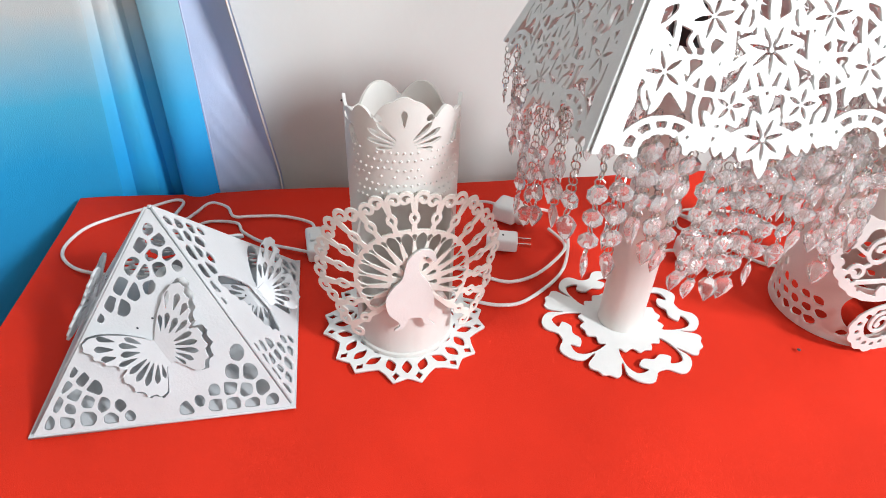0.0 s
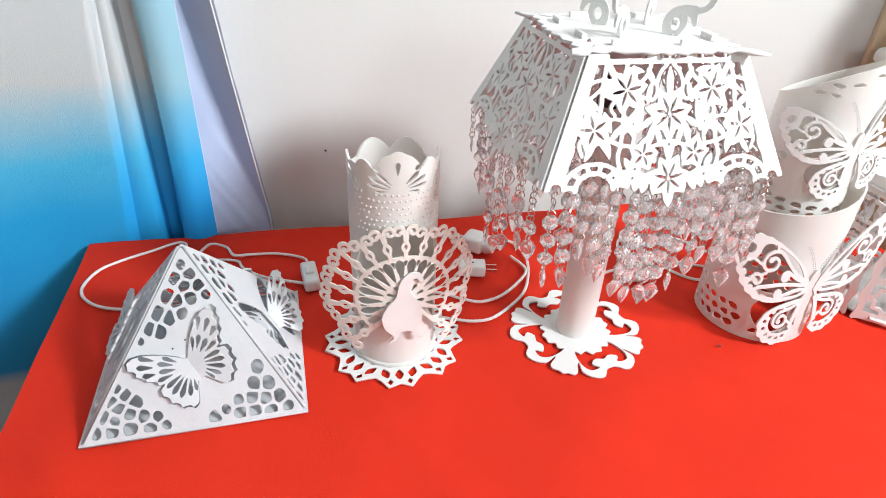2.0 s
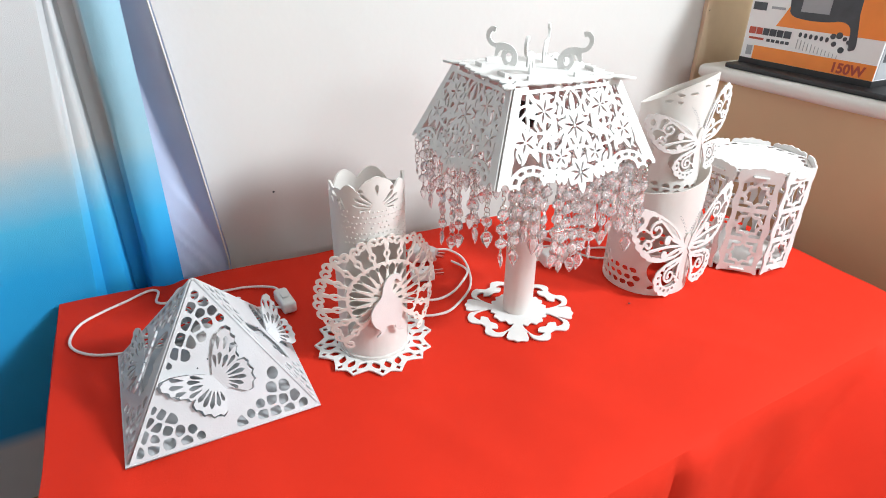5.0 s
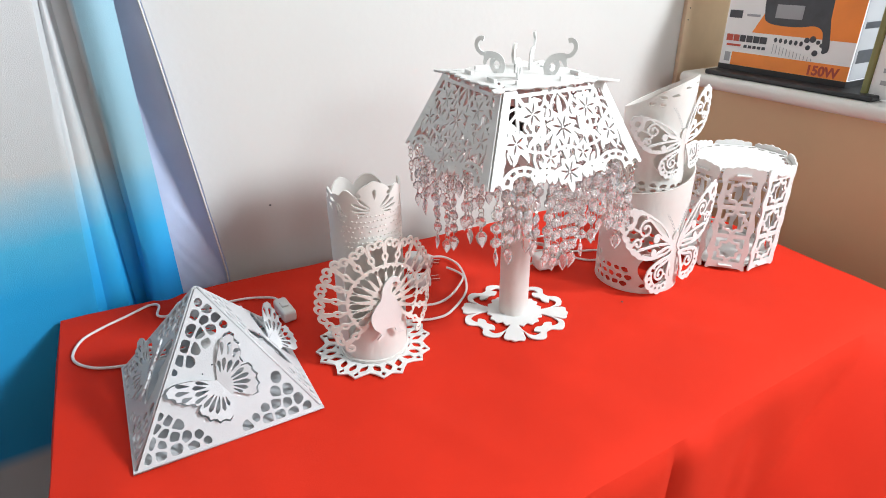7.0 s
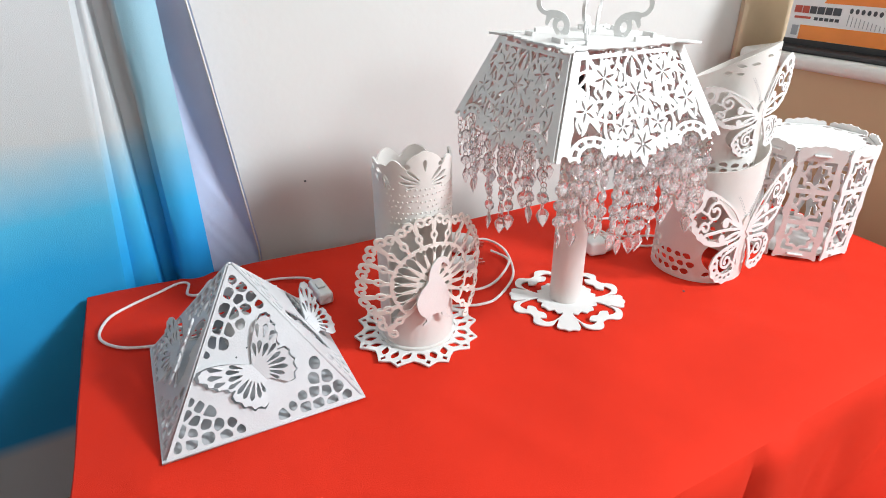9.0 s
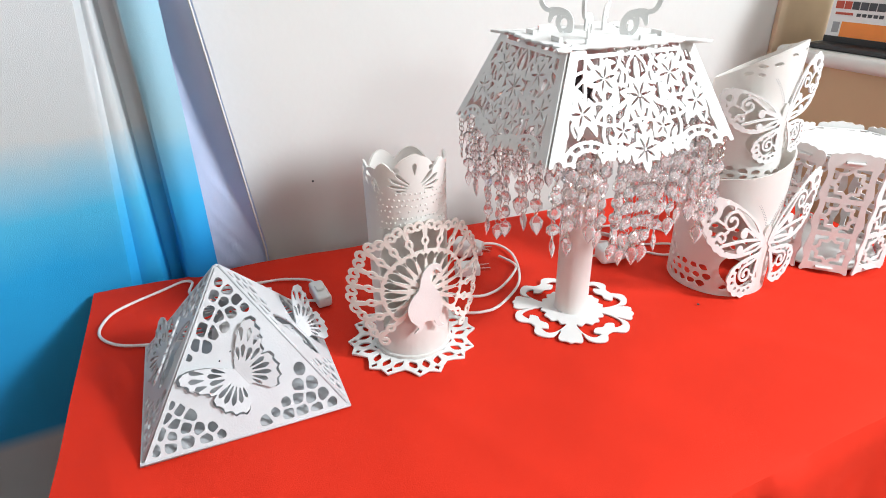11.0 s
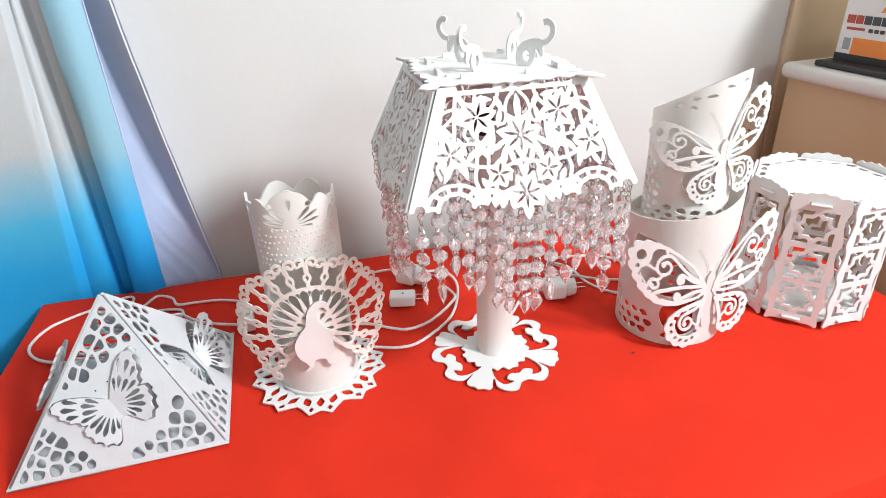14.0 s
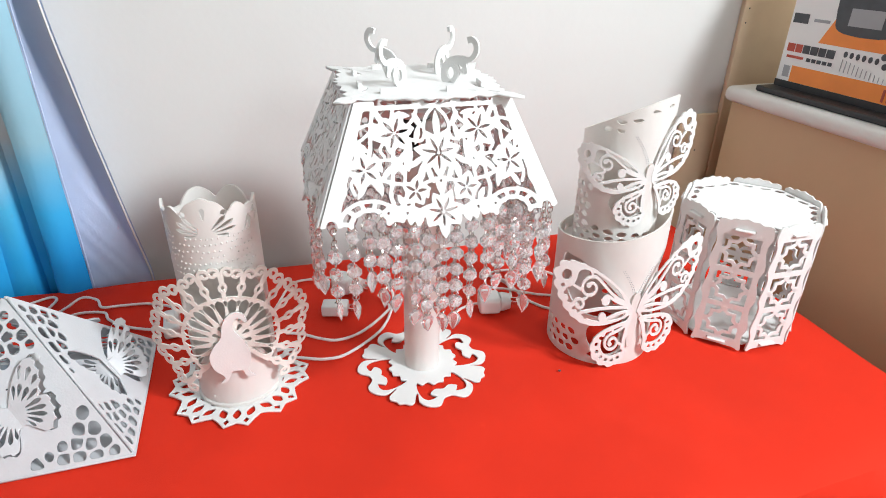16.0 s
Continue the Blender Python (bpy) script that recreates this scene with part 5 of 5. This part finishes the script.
def carton():
    """Tool carton: front towards -x at its own x = 0; y runs along the face."""
    ob = thing("carton", (1.353, .2, SZ + .0125), "orange and white printed tool carton with a dark base", "box")
    Y0, Y1, H = -.148, .147, .26
    part("body", box(0, .17, Y0, Y1, 0, H, .0012), CARD, ob, "white card box")
    part("dark_base", box(-.0010, .171, Y0 - .0005, Y1 + .0005, -.0012, .011), BLACK, ob, "black lower edge")
    # the end is white card; a grey cover puts shade into its colour
    part("side_shade", box(.004, .166, Y0 - .0009, Y0 - .0002, .013, .250), GREYP, ob, "grey cover that paints shade on the white end")
    for z0_, z1_ in ((.045, .070), (.110, .122), (.180, .215)):
        part("print_bar", box(.012, .120, Y0 - .0016, Y0 - .0010, z0_, z1_), DARK, ob)
    zo = .0112
    part("orange_band", flat(Y0, Y1 - .030, zo, .0395), ORANGE, ob, "orange printed band")
    poly = [(Y0, .0845), (Y0, .17), (Y1 - .115, .17), (Y1 - .070, .0845)]
    b = sheet([poly], .0006)
    part("orange_field", transform(b, Matrix(((0, 0, -1, 0), (1, 0, 0, 0), (0, 1, 0, 0), (0, 0, 0, 1)))), ORANGE, ob, "orange printed field")
    part("mark", flat(Y1 - .026, Y1 - .012, .018, .038, .0009), GREYP, ob, "grey printed square mark")
    # brand marks as plain bars
    y = Y1 - .009
    for i, (w, c) in enumerate(((.016, REDPRINT), (.014, REDPRINT), (.014, DARK), (.015, DARK), (.014, DARK), (.016, DARK))):
        part("brand_bar", flat(y - w, y, .0630, .0770, .0009), c, ob)
        y -= w + .0022
    part("brand_line", flat(Y1 - .048, Y1 - .012, .052, .0565, .0009), REDPRINT, ob)
    y = Y1 - .056
    for i in range(5):
        part("brand_bar", flat(y - .008, y, .0505, .0565, .0009), DARK, ob)
        y -= .0112
    # tool picture and accessories
    tool = smooth_loop([(-.02, .17), (.052, .17), (.055, .125), (.045, .108), (.010, .103), (-.030, .104), (-.060, .108), (-.078, .098), (-.083, .070), (-.090, .060), (-.098, .064), (-.095, .09), (-.088, .125), (-.08, .17)], 3)
    part("tool_picture", transform(sheet([tool], .0009), Matrix(((0, 0, -1, 0), (1, 0, 0, 0), (0, 1, 0, 0), (0, 0, 0, 1)))), DARK, ob, "dark printed power tool")
    part("tool_window", flat(-.030, .030, .118, .145, .0013), GREYP, ob)
    part("badge", flat(Y1 - .038, Y1 - .006, .112, .128, .0009), DARK, ob)
    part("note_bar", flat(Y1 - .082, Y1 - .050, .117, .122, .0009), GREYP, ob)
    rng = random.Random(2)
    for i in range(6):
        part("bit", transform(sheet([circle(.018 - .0115 * i, .074 - .0004 * i, .0035, 10, .005)], .0009), Matrix(((0, 0, -1, 0), (1, 0, 0, 0), (0, 1, 0, 0), (0, 0, 0, 1)))), DARK, ob)
    for i in range(12):
        part("needle", flat(.020 - .008 * i, .0207 - .008 * i, .046 - .0006 * i, .066 - .0018 * i, .0009), GREYP, ob)
    for cy, cz, rr in ((-.050, .080, .0055), (-.062, .083, .0065), (-.074, .078, .004), (-.082, .073, .004), (-.089, .062, .0045), (-.072, .057, .006), (-.055, .066, .005)):
        part("disc", transform(sheet([circle(cy, cz, rr, 12)], .0010), Matrix(((0, 0, -1, 0), (1, 0, 0, 0), (0, 1, 0, 0), (0, 0, 0, 1)))), DARK, ob)
    cu = bpy.data.curves.new("tmp", 'FONT')
    cu.body, cu.size, cu.extrude, cu.offset = "150W", .0265, .0004, .0008
    tmp = bpy.data.objects.new("tmp", cu)
    scene.collection.objects.link(tmp)
    bpy.context.view_layer.update()
    me = bpy.data.meshes.new_from_object(tmp.evaluated_get(bpy.context.evaluated_depsgraph_get()))
    bpy.data.objects.remove(tmp)
    me.materials.clear()
    me.materials.append(REDPRINT)
    part("writing", me, None, ob, "dark red power rating", Matrix(((0, 0, -1, -.0010), (-1, 0, 0, -.062), (0, 1, 0, .0150), (0, 0, 0, 1))))
    return ob


carton()
solo("black_tray", box(1.318, 1.60, -.02, .355, SZ + .0004, SZ + .011, .003), BLACK, "flat black tray under the tool carton", "tray")


def book():
    ob = thing("folder", (1.346, .016, SZ), "white printed folder with an olive spine", "folder", turn=-6)
    part("spine", box(-.004, .012, -.012, 0, 0, .22, .002), OLIVE, ob, "olive plastic edge")
    part("cover", box(.001, .012, -.16, -.0125, .004, .21, .001), CARD, ob, "white card with blue print")
    for i in range(4):
        part("print_bar", box(-.0004, .0008, -.14, -.03, .03 + i * .022, .038 + i * .022), GREYP, ob)


book()


# ---- curtains ----
def hanging(x0, x1, z0, z1, depth, nx=120, nz=30, th=.0018):
    """A hanging cloth; depth(x, z) gives how far it stands off the wall and how far it is pushed sideways."""
    bm = bmesh.new()
    rows = []
    for j in range(nz + 1):
        z = z0 + (z1 - z0) * j / nz
        row = []
        for i in range(nx + 1):
            x = x0 + (x1 - x0) * i / nx
            dy, dx = depth(x, z)
            row.append(bm.verts.new((x + dx, NORTH - .004 - dy, z)))
        rows.append(row)
    for a, b in zip(rows, rows[1:]):
        for i in range(nx):
            bm.faces.new((a[i], a[i + 1], b[i + 1], b[i]))
    return bm


def step(x, a, w):
    t = min(max((x - a) / w + .5, 0), 1)
    return t * t * (3 - 2 * t)


def dyed_depth(x, z):
    # a broad flat width, a strip set back, a deep dark fold, then a rounded fold at the free edge
    d = .046 + .005 * math.sin(x * 13 + .6) + .010 * noise.noise((x * 5, z * 1.8, .3))
    e = .004 * math.sin(z * 5 + 1)
    d -= .020 * step(x, -.012 + e, .010)
    d += .006 * math.sin(max(0, min(1, (x + .008) / .034)) * math.pi)
    d -= .024 * step(x, .024 + e * .5, .008)
    d += .048 * step(x, .053 + .002 * math.sin(z * 9), .007)
    if x > .055:
        d += .010 * math.sin(max(0, min(1, (x - .055) / .052)) * math.pi)
    # the edge of the flat width leans
    lean = max(0, 1 - (x + .012) / .034) if x > -.012 else max(0, 1 + (x + .012) / .3)
    return max(d, .002), (-.015 + .085 * min(max(z, -.3), .6)) * min(lean, 1)


curtain = thing("curtain", (0, NORTH, -.285), "white curtain dip-dyed blue with a lavender lining", "curtain")
C0 = Matrix.Translation((0, -NORTH, .285))
part("cloth", hanging(-1.35, .106, -.385, 1.74, dyed_depth, 320, 60), DYED, curtain, "cloth dip-dyed blue below white", C0, smooth=True)


def lining_depth(x, z):
    # lies flat beside the fold, then turns out towards the room beyond a slanting crease
    s = (x - .092) / .068
    k = min(max(z, -.1), .55)
    width = .100 - .105 * k if k > 0 else .100
    crease = min(max(.92 - 2.05 * k, .10), .95)
    out = .060 * width / .06 * max(0, s - crease)
    ruck = .0035 * noise.noise((x * 18, z * 60 + x * 160, 5)) * max(0, 1 - abs(s - .3) / .7) * max(0, 1 - abs(k) / .25)
    return .008 + out + ruck + .0016 * noise.noise((x * 30, z * 22, 5)), s * (width - .068) + .0010 * noise.noise((x * 8, z * 24, 2))


part("lining", hanging(.092, .160, -.060, 1.74, lining_depth, 60, 160), LAVENDER, curtain, "pale lavender lining turned outwards", C0, smooth=True)
hem = [(.092 + (.100 - .105 * min(max(z, 0), .55)) - .004, NORTH - .004 - lining_depth(.158, z)[0] - .0016, z) for z in np.linspace(-.06, 1.7, 120)]
part("hem", tube(hem, .0017, 5), CORD, curtain, "pale stitched hem along the free edge", C0, smooth=True)
seam = [(.1040 + .0008 * noise.noise((0, z * 30, 1)), NORTH - .044, z) for z in np.linspace(-.06, 1.7, 120)]
part("seam", tube(seam, .0011, 5), LAVENDER, curtain, "stitched edge", C0)
solo("wall_chip", transform(lathe([(.0001, .0012), (.0016, .0008), (.0022, 0)], 8), pose(.29, NORTH - .0002, .106, 90, 0, 0)), DARK, "tiny dark chip in the wall paint", "mark")
solo("lint", transform(lathe([(.0001, .0015), (.0018, .0008), (.0021, 0)], 7), pose(.744, -.005, .0012)), DARK, "tiny dark speck of lint on the cloth", "speck")
